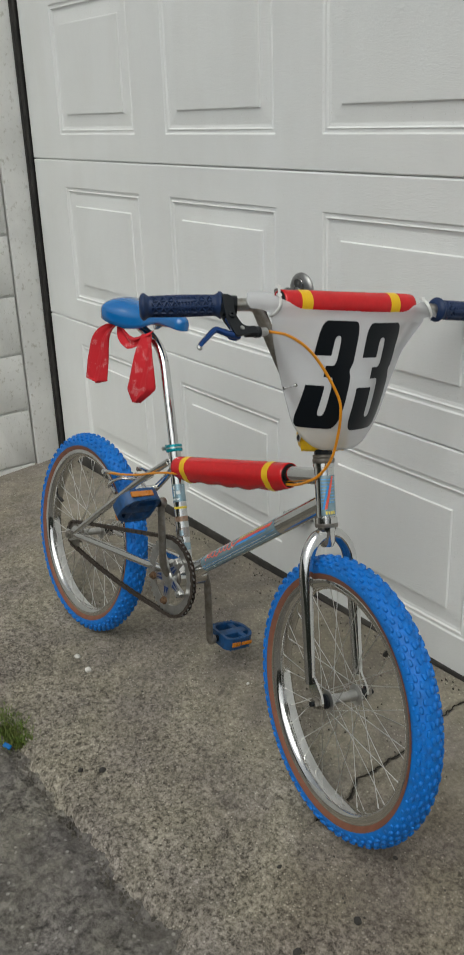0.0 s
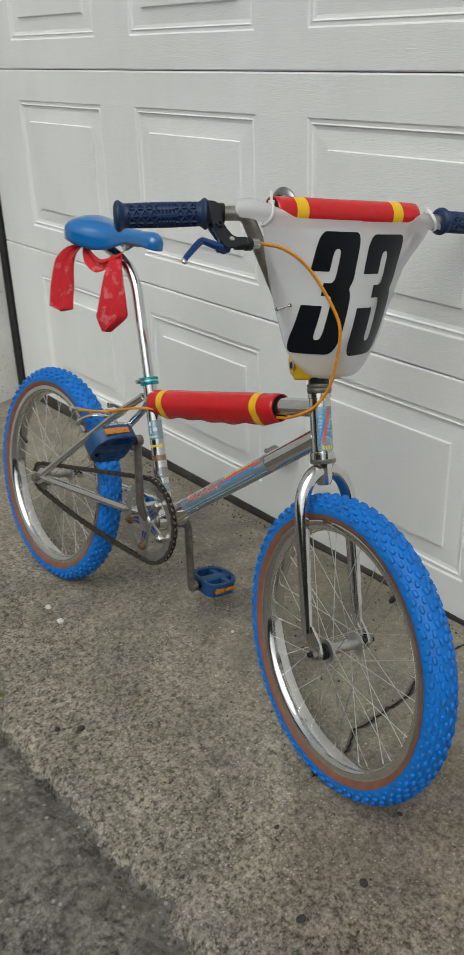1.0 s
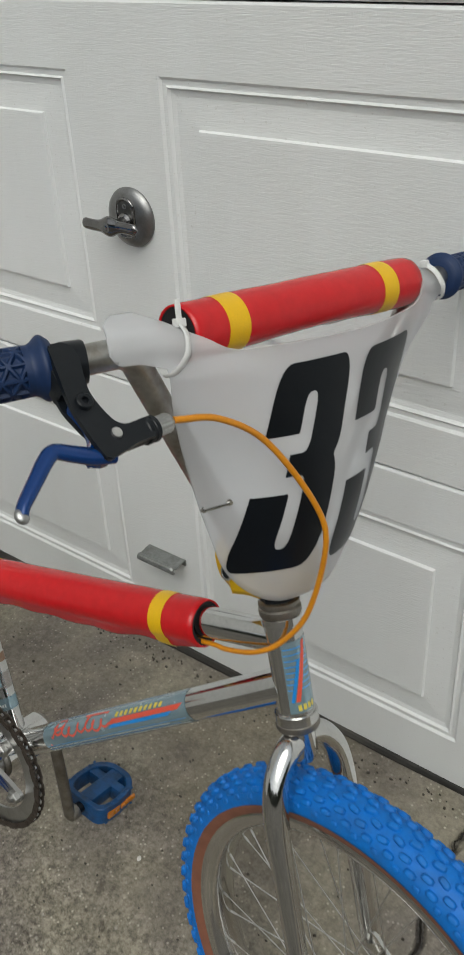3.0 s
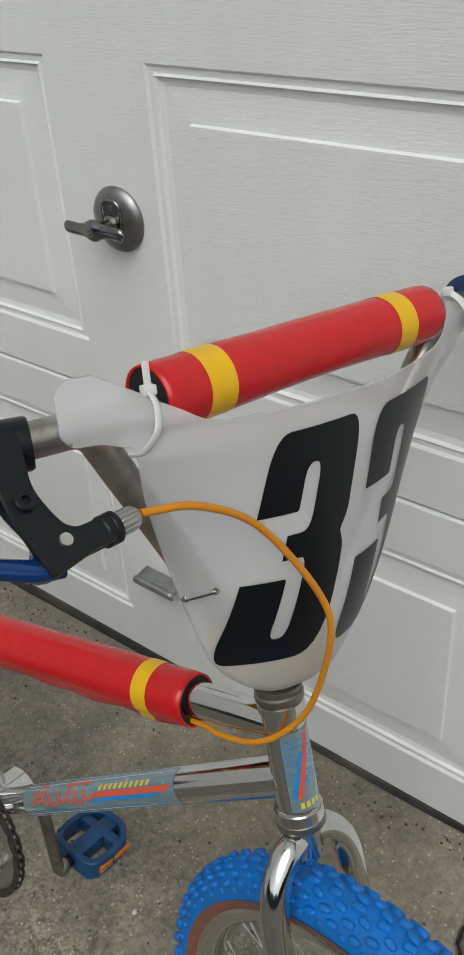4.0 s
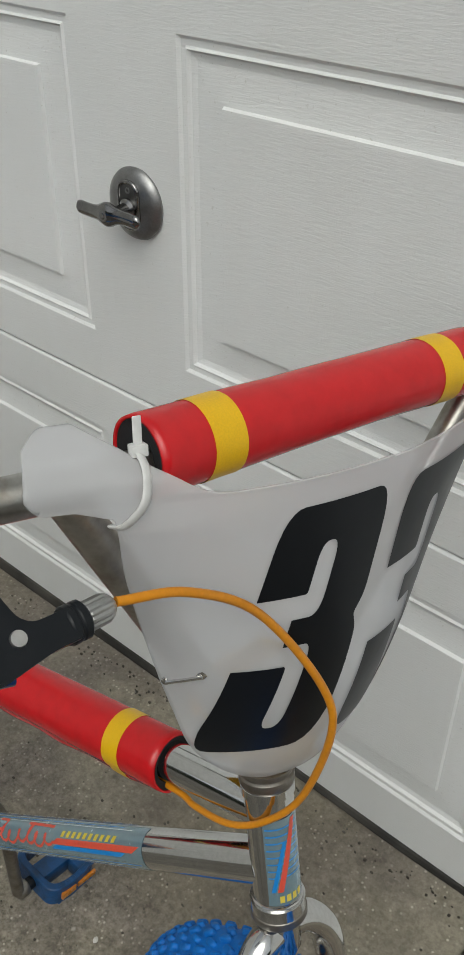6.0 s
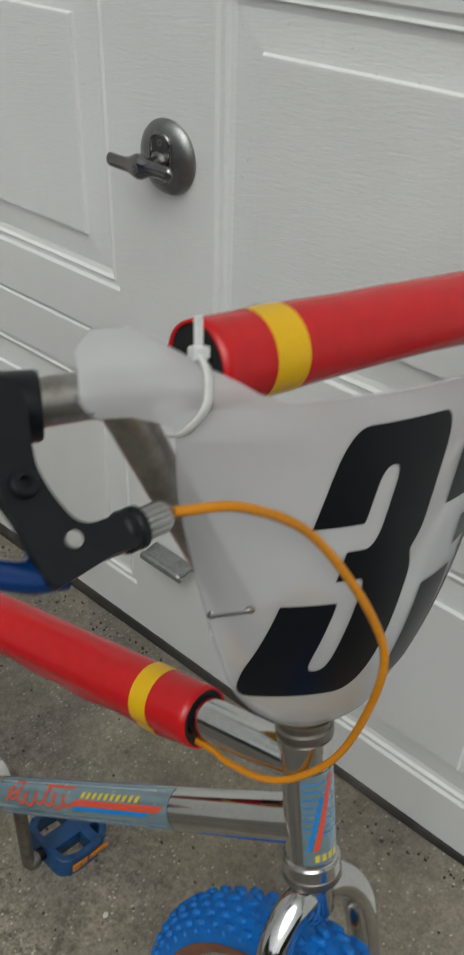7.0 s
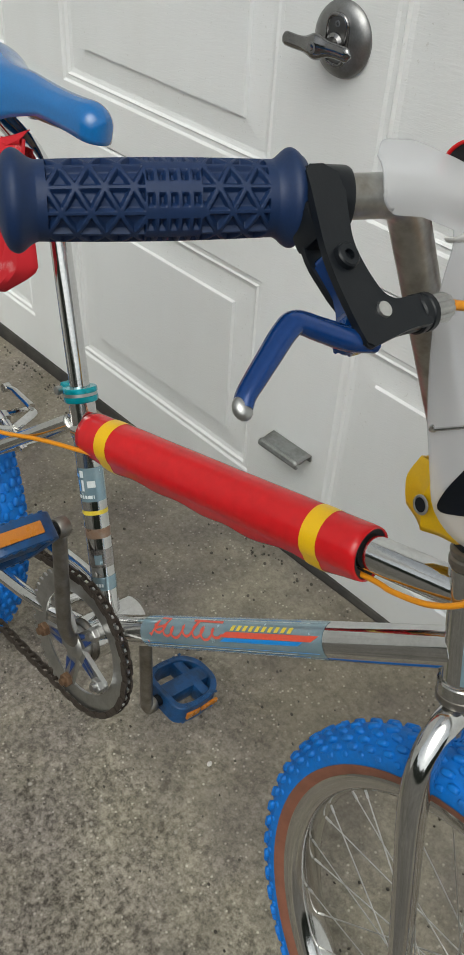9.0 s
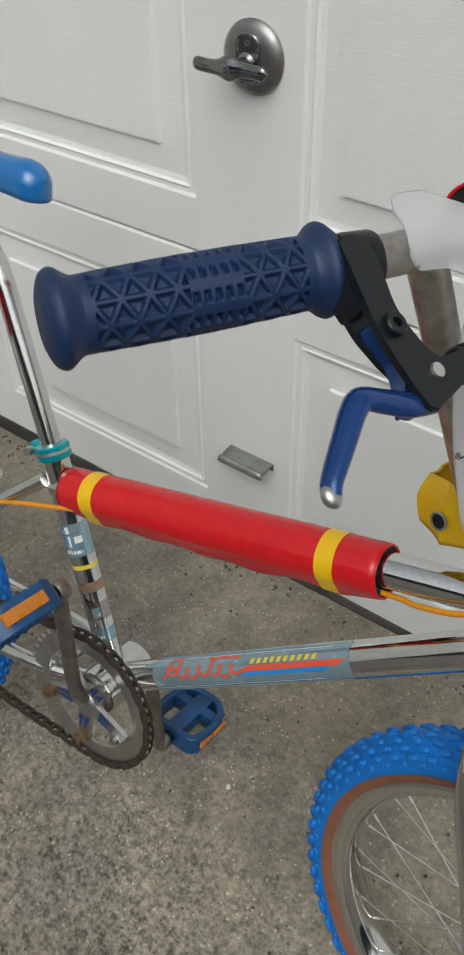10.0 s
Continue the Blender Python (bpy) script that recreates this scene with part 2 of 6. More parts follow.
def aggregate(name, dark, mid, light, stone, scale, relief, patch, stain=None):
    """Sand and stone in a binder: blotches, grains of several shades and pits."""
    m, n, l, b = mat(name)
    big = noise_node(n, l, 2.6, 6, 0.62)
    middle = noise_node(n, l, 12, 6, 0.66)
    hue = noise_node(n, l, 5.5, 4, 0.6)
    fine = noise_node(n, l, scale, 5, 0.7)
    lump = noise_node(n, l, scale * 0.46, 4, 0.75, None, 0.2)
    grit = n.new("ShaderNodeMix")
    grit.inputs[0].default_value = 0.55
    l.new(fine.outputs[0], grit.inputs[2])
    l.new(lump.outputs[0], grit.inputs[3])
    vor = n.new("ShaderNodeTexVoronoi")
    vor.inputs["Scale"].default_value = scale * 0.9
    co = n.new("ShaderNodeTexCoord")
    l.new(co.outputs["Object"], vor.inputs["Vector"])
    base = ramp_node(n, l, grit.outputs[0], [(0.40, dark), (0.49, mid), (0.60, light)])
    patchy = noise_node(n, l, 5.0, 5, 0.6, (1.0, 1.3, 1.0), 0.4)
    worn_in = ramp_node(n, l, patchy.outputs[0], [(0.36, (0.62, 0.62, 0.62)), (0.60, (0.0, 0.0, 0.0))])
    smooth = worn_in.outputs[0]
    if stain:  # trowelled face, worn outward; its paler tone also paints the brighter light by the door
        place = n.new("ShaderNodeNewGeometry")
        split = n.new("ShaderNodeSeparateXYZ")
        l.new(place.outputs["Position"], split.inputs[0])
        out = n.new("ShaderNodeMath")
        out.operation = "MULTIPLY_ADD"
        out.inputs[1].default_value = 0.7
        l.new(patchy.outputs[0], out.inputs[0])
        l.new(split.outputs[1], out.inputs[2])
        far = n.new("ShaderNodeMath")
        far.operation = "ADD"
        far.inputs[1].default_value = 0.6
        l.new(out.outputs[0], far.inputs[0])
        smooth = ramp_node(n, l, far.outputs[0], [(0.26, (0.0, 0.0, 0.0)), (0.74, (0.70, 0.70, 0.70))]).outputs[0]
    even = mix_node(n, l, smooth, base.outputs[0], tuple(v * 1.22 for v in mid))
    bw = n.new("ShaderNodeSeparateColor")
    l.new(vor.outputs["Color"], bw.inputs[0])
    pick = ramp_node(n, l, bw.outputs[0], [(0.72, (0, 0, 0)), (0.92, (0.7, 0.7, 0.7))])
    near = ramp_node(n, l, vor.outputs["Distance"], [(0.16, (1, 1, 1)), (0.36, (0, 0, 0))])
    both = mix_node(n, l, 1.0, pick.outputs[0], near.outputs[0], "MULTIPLY")
    c = mix_node(n, l, both, even, stone)
    blot = ramp_node(n, l, big.outputs[0], [(0.33, patch), (0.62, (1, 1, 1))])
    blot2 = ramp_node(n, l, middle.outputs[0], [(0.34, (0.80, 0.795, 0.785)), (0.66, (1.17, 1.165, 1.15))])
    shade = ramp_node(n, l, hue.outputs[0], [(0.36, (0.96, 0.94, 0.96)), (0.62, (1.04, 1.03, 0.95))])
    c = mix_node(n, l, 1.0, c, blot.outputs[0], "MULTIPLY")
    c = mix_node(n, l, 1.0, c, blot2.outputs[0], "MULTIPLY")
    c = mix_node(n, l, 1.0, c, shade.outputs[0], "MULTIPLY")
    if stain:
        # sparse larger pebbles and small dark pits
        for sc, cut, col in ((70, 0.95, light), (41, 0.982, (0.035, 0.031, 0.026)), (23, 0.982, (0.04, 0.035, 0.03))):
            cell = n.new("ShaderNodeTexVoronoi")
            cell.inputs["Scale"].default_value = sc
            l.new(co.outputs["Object"], cell.inputs["Vector"])
            one = n.new("ShaderNodeSeparateColor")
            l.new(cell.outputs["Color"], one.inputs[0])
            some = ramp_node(n, l, one.outputs[1], [(cut, (0, 0, 0)), (cut + 0.02, (0.85, 0.85, 0.85))])
            spot = ramp_node(n, l, cell.outputs["Distance"], [(0.10, (1, 1, 1)), (0.26, (0, 0, 0))])
            c = mix_node(n, l, mix_node(n, l, 1.0, some.outputs[0], spot.outputs[0], "MULTIPLY"), c, col)
    for stain in stain or ():  # old damp stains with ragged rims
        geo = n.new("ShaderNodeNewGeometry")
        away = n.new("ShaderNodeVectorMath")
        away.operation = "DISTANCE"
        away.inputs[1].default_value = (stain[0], stain[1], 0.0)
        l.new(geo.outputs["Position"], away.inputs[0])
        rim = n.new("ShaderNodeMath")
        rim.operation = "MULTIPLY_ADD"
        rim.inputs[1].default_value = 0.22
        l.new(middle.outputs[0], rim.inputs[0])
        l.new(away.outputs["Value"], rim.inputs[2])
        wet = ramp_node(n, l, rim.outputs[0], [(stain[2] + 0.06, stain[3]), (stain[2] + 0.17, (1, 1, 1))])
        c = mix_node(n, l, 1.0, c, wet.outputs[0], "MULTIPLY")
    l.new(c, b.inputs["Base Color"])
    b.inputs["Roughness"].default_value = 0.88
    b.inputs["Specular IOR Level"].default_value = 0.25
    h = mix_node(n, l, 0.45, grit.outputs[0], vor.outputs["Distance"])
    bump_node(n, l, b, h, 0.8, relief)
    return m


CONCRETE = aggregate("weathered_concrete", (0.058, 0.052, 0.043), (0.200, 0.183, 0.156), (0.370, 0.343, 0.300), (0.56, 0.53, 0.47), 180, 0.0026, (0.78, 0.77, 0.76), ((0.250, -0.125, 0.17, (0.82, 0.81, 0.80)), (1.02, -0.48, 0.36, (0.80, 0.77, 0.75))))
ASPHALT = aggregate("old_asphalt", (0.035, 0.033, 0.030), (0.130, 0.122, 0.112), (0.26, 0.246, 0.226), (0.42, 0.41, 0.39), 95, 0.007, (0.60, 0.60, 0.60))


def bandana_cloth():
    m, n, l, b = mat("printed_red_cotton")
    vor = n.new("ShaderNodeTexVoronoi")
    vor.feature = "DISTANCE_TO_EDGE"
    vor.inputs["Scale"].default_value = 430
    co = n.new("ShaderNodeTexCoord")
    l.new(co.outputs["Object"], vor.inputs["Vector"])
    big = noise_node(n, l, 40, 3)
    edge = ramp_node(n, l, vor.outputs["Distance"], [(0.05, (1, 1, 1)), (0.13, (0, 0, 0))])
    where = ramp_node(n, l, big.outputs[0], [(0.555, (0, 0, 0)), (0.62, (0.45, 0.45, 0.45))])
    f = mix_node(n, l, 1.0, edge.outputs[0], where.outputs[0], "MULTIPLY")
    l.new(mix_node(n, l, f, (0.52, 0.010, 0.020), (0.66, 0.46, 0.46)), b.inputs["Base Color"])
    b.inputs["Roughness"].default_value = 0.85
    weave = noise_node(n, l, 900, 2)
    bump_node(n, l, b, weave.outputs[0], 0.4, 0.0003)
    return m


BANDANA = bandana_cloth()


# ---- builders ----
def empty(name, m, label, category):
    ob = new(name)
    ob.empty_display_size = 0.05
    ob.matrix_world = m
    return tagged(ob, label, category)


def mesh_of(name, bm, material, smooth=True, angle=38):
    bmesh.ops.recalc_face_normals(bm, faces=bm.faces[:])
    me = bpy.data.meshes.new(name)
    for f in bm.faces:
        f.smooth = smooth
    if smooth:
        for e in bm.edges:
            if len(e.link_faces) == 2 and e.calc_face_angle(0) > radians(angle):
                e.smooth = False
    bm.to_mesh(me)
    bm.free()
    me.materials.append(material)
    return me


def part(name, bm, material, parent, label="", m=None, smooth=True):
    ob = new(name, bm if isinstance(bm, bpy.types.Mesh) else mesh_of(name, bm, material, smooth))
    ob.parent = parent
    if m is not None:
        ob.matrix_local = m
    return tagged(ob, label)


def thing(name, bm, material, label, category, m=None, group="", kind="", smooth=True):
    ob = new(name, mesh_of(name, bm, material, smooth))
    if m is not None:
        ob.matrix_world = m
    return tagged(ob, label, category, group, kind)


def fillet(pts, r, n=7):
    """A polyline with its corners rounded to about r."""
    pts = [Vector(p) for p in pts]
    out = [pts[0]]
    for a, b, c in zip(pts, pts[1:], pts[2:]):
        d = min(r, (a - b).length * 0.48, (c - b).length * 0.48)
        p, q = b + (a - b).normalized() * d, b + (c - b).normalized() * d
        for i in range(n):
            t = i / (n - 1)
            out.append(p * (1 - t) ** 2 + b * 2 * t * (1 - t) + q * t * t)
    return out + [pts[-1]]


def spline(pts, n=8):
    """A smooth line through the points."""
    p = [Vector(q) for q in pts]
    p = [p[0] * 2 - p[1]] + p + [p[-1] * 2 - p[-2]]
    out = []
    for a, b, c, d in zip(p, p[1:], p[2:], p[3:]):
        for i in range(n):
            t = i / n
            out.append(0.5 * (2 * b + (c - a) * t + (2 * a - 5 * b + 4 * c - d) * t * t + (3 * b - a - 3 * c + d) * t ** 3))
    return out + [p[-2]]


def tube(bm, pts, r, seg=16, caps=True, flat=1.0, up=(0, 0, 1)):
    """A round bar along the points; r is a radius or one for each point. flat squeezes it along its second side."""
    pts = [Vector(p) for p in pts]
    rs = list(r) if hasattr(r, "__len__") else [r] * len(pts)
    side, rings = None, []
    for i, p in enumerate(pts):
        d = (pts[min(i + 1, len(pts) - 1)] - pts[max(i - 1, 0)]).normalized()
        if side is None:
            u = Vector(up)
            if abs(d.dot(u)) > 0.95:
                u = Vector((1, 0, 0))
            side = d.cross(u).normalized()
        else:
            side = (side - d * side.dot(d)).normalized()
        other = d.cross(side)
        rings.append([bm.verts.new(p + side * math.cos(2 * math.pi * k / seg) * rs[i] + other * math.sin(2 * math.pi * k / seg) * rs[i] * flat) for k in range(seg)])
    for a, b in zip(rings, rings[1:]):
        for k in range(seg):
            bm.faces.new((a[k], a[(k + 1) % seg], b[(k + 1) % seg], b[k]))
    if caps:
        bm.faces.new(rings[0][::-1])
        bm.faces.new(rings[-1])
    return bm


def lathe(bm, profile, seg=32, m=None, closed=False):
    """The profile of (radius, height) turned about z."""
    m = m or Matrix()
    rings = []
    for r, z in profile:
        rings.append([bm.verts.new(m @ Vector((r * math.cos(2 * math.pi * k / seg), r * math.sin(2 * math.pi * k / seg), z))) for k in range(seg)])
    pairs = list(zip(rings, rings[1:])) + ([(rings[-1], rings[0])] if closed else [])
    for a, b in pairs:
        for k in range(seg):
            bm.faces.new((a[k], a[(k + 1) % seg], b[(k + 1) % seg], b[k]))
    if not closed:
        for ring, (r, z) in ((rings[0], profile[0]), (rings[-1], profile[-1])):
            if r > 1e-4:
                bm.faces.new(ring)
    return bm


def axis_to(a, b):
    """A pose at a whose z points to b."""
    return Matrix.Translation(a) @ (Vector(b) - Vector(a)).to_track_quat("Z", "Y").to_matrix().to_4x4()


def block(bm, size, m=None, bevel=0.0, segments=2):
    vs = bmesh.ops.create_cube(bm, size=1.0, matrix=(m or Matrix()) @ Matrix.Diagonal((*size, 1)))["verts"]
    if bevel:
        es = list({e for v in vs for e in v.link_edges})
        bmesh.ops.bevel(bm, geom=es, offset=bevel, segments=segments, affect="EDGES", profile=0.6)
    return bm


def slab_of(bm, outline, thick, m=None, bevel=0.0):
    """A flat plate with the outline (x, y) and a thickness along z, centred on z = 0."""
    m = m or Matrix()
    n = len(outline)
    lo = [bm.verts.new(m @ Vector((x, y, -thick / 2))) for x, y in outline]
    hi = [bm.verts.new(m @ Vector((x, y, thick / 2))) for x, y in outline]
    fs = [bm.faces.new(lo[::-1]), bm.faces.new(hi)]
    for i in range(n):
        bm.faces.new((lo[i], lo[(i + 1) % n], hi[(i + 1) % n], hi[i]))
    if bevel:
        bmesh.ops.bevel(bm, geom=list({e for f in fs for e in f.edges}), offset=bevel, segments=2, affect="EDGES")
    return bm


def round_outline(pts, r, n=5):
    """A closed outline with rounded corners."""
    out, k = [], len(pts)
    for i in range(k):
        a, b, c = (Vector((*pts[j % k][:2], 0)) for j in (i - 1, i, i + 1))
        rr = pts[i][2] if len(pts[i]) > 2 else r
        d = min(rr, (a - b).length * 0.48, (c - b).length * 0.48)
        if d < 1e-6:
            out.append((b.x, b.y))
            continue
        p, q = b + (a - b).normalized() * d, b + (c - b).normalized() * d
        for j in range(n):
            t = j / (n - 1)
            v = p * (1 - t) ** 2 + b * 2 * t * (1 - t) + q * t * t
            out.append((v.x, v.y))
    return out


def grid_mesh(bm, rows, close_u=False):
    """Faces over a table of points."""
    vs = [[bm.verts.new(p) for p in row] for row in rows]
    for a, b in zip(vs, vs[1:]):
        for k in range(len(a) if close_u else len(a) - 1):
            j = (k + 1) % len(a)
            bm.faces.new((a[k], a[j], b[j], b[k]))
    return vs


# ---- the ground ----
def graded(lo, hi, step, reach, grow=1.35):
    mid = list(np.arange(lo, hi + step / 2, step))
    out, d = [], step
    while lo - sum(out) > -reach:
        d *= grow
        out.append(d)
    left, x = [], lo
    for d in out:
        x -= d
        left.append(x)
    right, x = [], hi
    for d in out:
        x += d
        right.append(x)
    return left[::-1] + mid + right


def height_sheet(name, xs, ys, height):
    nx = len(xs)
    verts = [(x, y, height(x, y)) for y in ys for x in xs]
    faces = [(j * nx + i, j * nx + i + 1, (j + 1) * nx + i + 1, (j + 1) * nx + i) for j in range(len(ys) - 1) for i in range(nx - 1)]
    me = bpy.data.meshes.new(name)
    me.from_pydata(verts, [], faces)
    for p in me.polygons:
        p.use_smooth = True
    return me


SLAB_EDGE = -0.836  # where the concrete apron meets the asphalt


def fall(x, y):
    """The height of the drive: it falls away from the door, and a little to the west."""
    return 0.0367 + 0.017 * max(-2.2, min(1.0, x)) + 0.0804 * max(-1.7, min(0.1, y))


def fnoise(x, y, s, k=0.0):
    return noise.noise((x * s, y * s, k))


def edge_at(x):
    return SLAB_EDGE + 0.014 * fnoise(x, 0, 6, 3) + 0.012 * fnoise(x, 0, 22, 5) + 0.006 * fnoise(x, 0, 70, 8) + (0.03 * max(0.0, 1 - abs(x - 0.648) / 0.022))


def asphalt_height(x, y):
    near = max(abs(x - 0.4), abs(y + 1.2))
    if near > 2.5:
        return fall(x, y) - 0.02
    gap = max(0.0, 1 - abs(y - edge_at(x) + 0.013) / 0.028)
    return fall(x, y) - 0.011 + 0.006 * fnoise(x, y, 9) + 0.0045 * fnoise(x, y, 40, 2) + 0.004 * fnoise(x, y, 110, 4) - 0.010 * gap


me = height_sheet("ground", graded(-0.25, 1.05, 0.007, 900), graded(-1.40, -0.79, 0.007, 900), asphalt_height)
me.materials.append(ASPHALT)
tagged(new("ground", me), "worn dark grey asphalt drive with exposed stones", "asphalt", kind="structure")

CRACK = [(-0.87, 0.655), (-0.80, 0.645), (-0.69, 0.613), (-0.62, 0.610), (-0.57, 0.609), (-0.51, 0.628), (-0.42, 0.628), (-0.37, 0.604), (-0.25, 0.609), (-0.21, 0.599), (-0.12, 0.590), (-0.075, 0.584), (-0.026, 0.598), (0.03, 0.605)]


def crack_x(y):
    for (a, p), (b, q) in zip(CRACK, CRACK[1:]):
        if a <= y <= b:
            return p + (q - p) * (y - a) / (b - a) + 0.010 * fnoise(0, y, 28, 1) + 0.005 * fnoise(0, y, 95, 2)
    return 9.0


def slab_height(x, y):
    z = 0.0016 * fnoise(x, y, 14) + 0.0012 * fnoise(x, y, 55, 2) + 0.0008 * fnoise(x, y, 160, 3)
    d = abs(x - crack_x(y))
    wide = 0.0040 + 0.003 * fnoise(0, y, 17, 6) + (0.0012 if y > -0.50 else 0.0)
    deep = 0.030 if y > -0.50 else 0.006
    z -= deep * max(0.0, 1 - d / max(0.0026, wide)) ** 0.5
    if y < -0.58:  # a second thin crack that leaves the first one
        z -= 0.006 * max(0.0, 1 - abs(x - crack_x(y) - 0.03 - 0.05 * (y + 0.75)) / 0.003)
    pit = fnoise(x, y, 75, 11)
    if pit > 0.55:
        z -= 0.006 * (pit - 0.55) / 0.3
    chip = y - edge_at(x)
    if chip < 0.026:
        z -= 0.013 * (1 - max(chip, -0.004) / 0.026) ** 1.8 + 0.003 * max(0.0, fnoise(x, y, 60, 9)) if chip > -0.004 else 0.032
    return fall(x, y) + max(z, -0.034)


xs = sorted(set([round(v, 4) for v in np.arange(-1.95, -0.35, 0.03)] + [round(v, 4) for v in np.arange(-0.35, 0.54, 0.0075)] + [round(v, 4) for v in np.arange(0.54, 0.71, 0.0028)] + [round(v, 4) for v in np.arange(0.71, 1.1, 0.0075)] + [round(v, 4) for v in np.arange(1.1, 3.7, 0.04)]))
ys = [round(v, 4) for v in np.arange(-0.862, 0.05, 0.006)]
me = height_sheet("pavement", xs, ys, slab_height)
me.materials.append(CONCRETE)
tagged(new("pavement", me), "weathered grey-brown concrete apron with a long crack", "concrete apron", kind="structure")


# A dark strip added low in the crack makes the crack read dark.
bm = bmesh.new()
rows = []
for y in np.arange(-0.50, -0.006, 0.004):
    half = max(0.0003, 0.0012 + 0.0016 * fnoise(0, y, 30, 12) + 0.0006)
    x = crack_x(y) + 0.0012 * fnoise(0, y, 120, 14)
    rows.append([(x - half, y, fall(x, y) - 0.0025), (x, y, fall(x, y) - 0.0045), (x + half, y, fall(x, y) - 0.0025)])
grid_mesh(bm, rows)
thing("crack_fill", bm, worn("dark_crack_fill", (0.016, 0.013, 0.010), (0.05, 0.042, 0.030), 0.95, 0.0, 60, 400, 0.7, 0.0), "dark strip added in the long crack of the concrete", "soil", kind="stuff")


# a far dark ring, added unseen: it puts dark bands in the chrome
bm = bmesh.new()
rows = []
for i in range(161):
    a = 2 * math.pi * i / 160
    top = 9.0 + 3.0 * fnoise(a * 3, 0, 1.0, 4) + 1.5 * fnoise(a * 3, 0, 4.0, 7)
    rows.append([(36 * math.cos(a), 36 * math.sin(a), z) for z in (-0.5, top * 0.5, top)])
grid_mesh(bm, rows)
thing("backdrop", bm, worn("dark_backdrop", (0.045, 0.055, 0.035), (0.09, 0.09, 0.08), 0.9, 0.0, 0.25, 2.0, 0.6, 0.0), "far dark ring added out of view for the chrome to reflect", "backdrop", kind="structure")


# ---- the garage door ----
SEAMS = (0.052, 0.5665, 1.0905, 1.614, 2.138)
PANELS = ((0.141, 0.490), (0.642, 1.008), (1.166, 1.532), (1.690, 2.056))
DOOR_L, DOOR_R = -1.405, 3.90
PANEL_W, PITCH, FIRST = 0.468, 0.6275, -1.186
PROFILE = [(0.0, 0.0), (0.0035, 0.0034), (0.0095, 0.0038), (0.0120, 0.0014), (0.0150, 0.0054), (0.0220, 0.0070), (0.0560, 0.0046), (0.0572, 0.0046), (0.0590, 0.0002), (0.0615, 0.0)]


def door_section(z0, z1, pz0, pz1):
    bm = bmesh.new()
    g = 0.0011
    lo, hi = z0 + g, z1 - g
    cols = [FIRST + PITCH * i for i in range(8)]
    cuts = [DOOR_L] + [c for x in cols for c in (x, x + PANEL_W)] + [DOOR_R]

    def quad(x0, x1, a, b):
        bm.faces.new([bm.verts.new(p) for p in ((x0, 0, a), (x1, 0, a), (x1, 0, b), (x0, 0, b))])
    for i, (x0, x1) in enumerate(zip(cuts, cuts[1:])):
        if i % 2 == 0:
            quad(x0, x1, lo + 0.003, hi - 0.003)
            continue
        quad(x0, x1, lo + 0.003, pz0)
        quad(x0, x1, pz1, hi - 0.003)
        rings = []
        for d, depth in PROFILE:
            rings.append([bm.verts.new(p) for p in ((x0 + d, depth, pz0 + d), (x1 - d, depth, pz0 + d), (x1 - d, depth, pz1 - d), (x0 + d, depth, pz1 - d))])
        for a, b in zip(rings, rings[1:]):
            for k in range(4):
                bm.faces.new((a[k], a[(k + 1) % 4], b[(k + 1) % 4], b[k]))
        bm.faces.new(rings[-1])
    # rounded lips at the seams, ends and back
    for a, b, c in ((lo, lo + 0.003, 1), (hi, hi - 0.003, -1)):
        f = [bm.verts.new(p) for p in ((DOOR_L, 0, b), (DOOR_R, 0, b), (DOOR_R, 0.003, a), (DOOR_L, 0.003, a))]
        bm.faces.new(f)
        k = [bm.verts.new(p) for p in ((DOOR_L, 0.003, a), (DOOR_R, 0.003, a), (DOOR_R, 0.042, a), (DOOR_L, 0.042, a))]
        bm.faces.new(k)
    bm.faces.new([bm.verts.new(p) for p in ((DOOR_L, 0.042, lo), (DOOR_R, 0.042, lo), (DOOR_R, 0.042, hi), (DOOR_L, 0.042, hi))])
    for x in (DOOR_L, DOOR_R):
        bm.faces.new([bm.verts.new(p) for p in ((x, 0, lo + 0.003), (x, 0.042, lo), (x, 0.042, hi), (x, 0, hi - 0.003))])
    bmesh.ops.remove_doubles(bm, verts=bm.verts[:], dist=0.00002)
    return bm


door = empty("door_1", Matrix(), "closed white steel sectional garage door with raised panels", "garage door")
tagged(door, kind="structure")
for a, b, (p0, p1) in zip(SEAMS, SEAMS[1:], PANELS):
    part("door_section", door_section(a, b, p0, p1), DOOR_WHITE, door, smooth=False)

# A black sheet behind the sections paints the shade in the seam gaps.
bm = bmesh.new()
block(bm, (DOOR_R - DOOR_L, 0.004, 2.06), pose((DOOR_L + DOOR_R) / 2, 0.048, 1.1))
part("seam_backing", bm, SEAM_BLACK, door, "black sheet that darkens the seam gaps", smooth=False)
bm = bmesh.new()
n = 120
rows = []
for i in range(n + 1):
    x = DOOR_L + (DOOR_R - DOOR_L) * i / n
    w = 0.003 * fnoise(x, 0, 6, 2)
    foot = fall(x, 0.0)
    rows.append([(x, 0.002, 0.0555), (x, -0.003 + w, 0.054), (x, -0.006 + w, 0.046), (x, -0.006 + w, foot + 0.006), (x, -0.002, foot - 0.005), (x, 0.03, foot - 0.005), (x, 0.035, 0.054)])
grid_mesh(bm, rows, True)
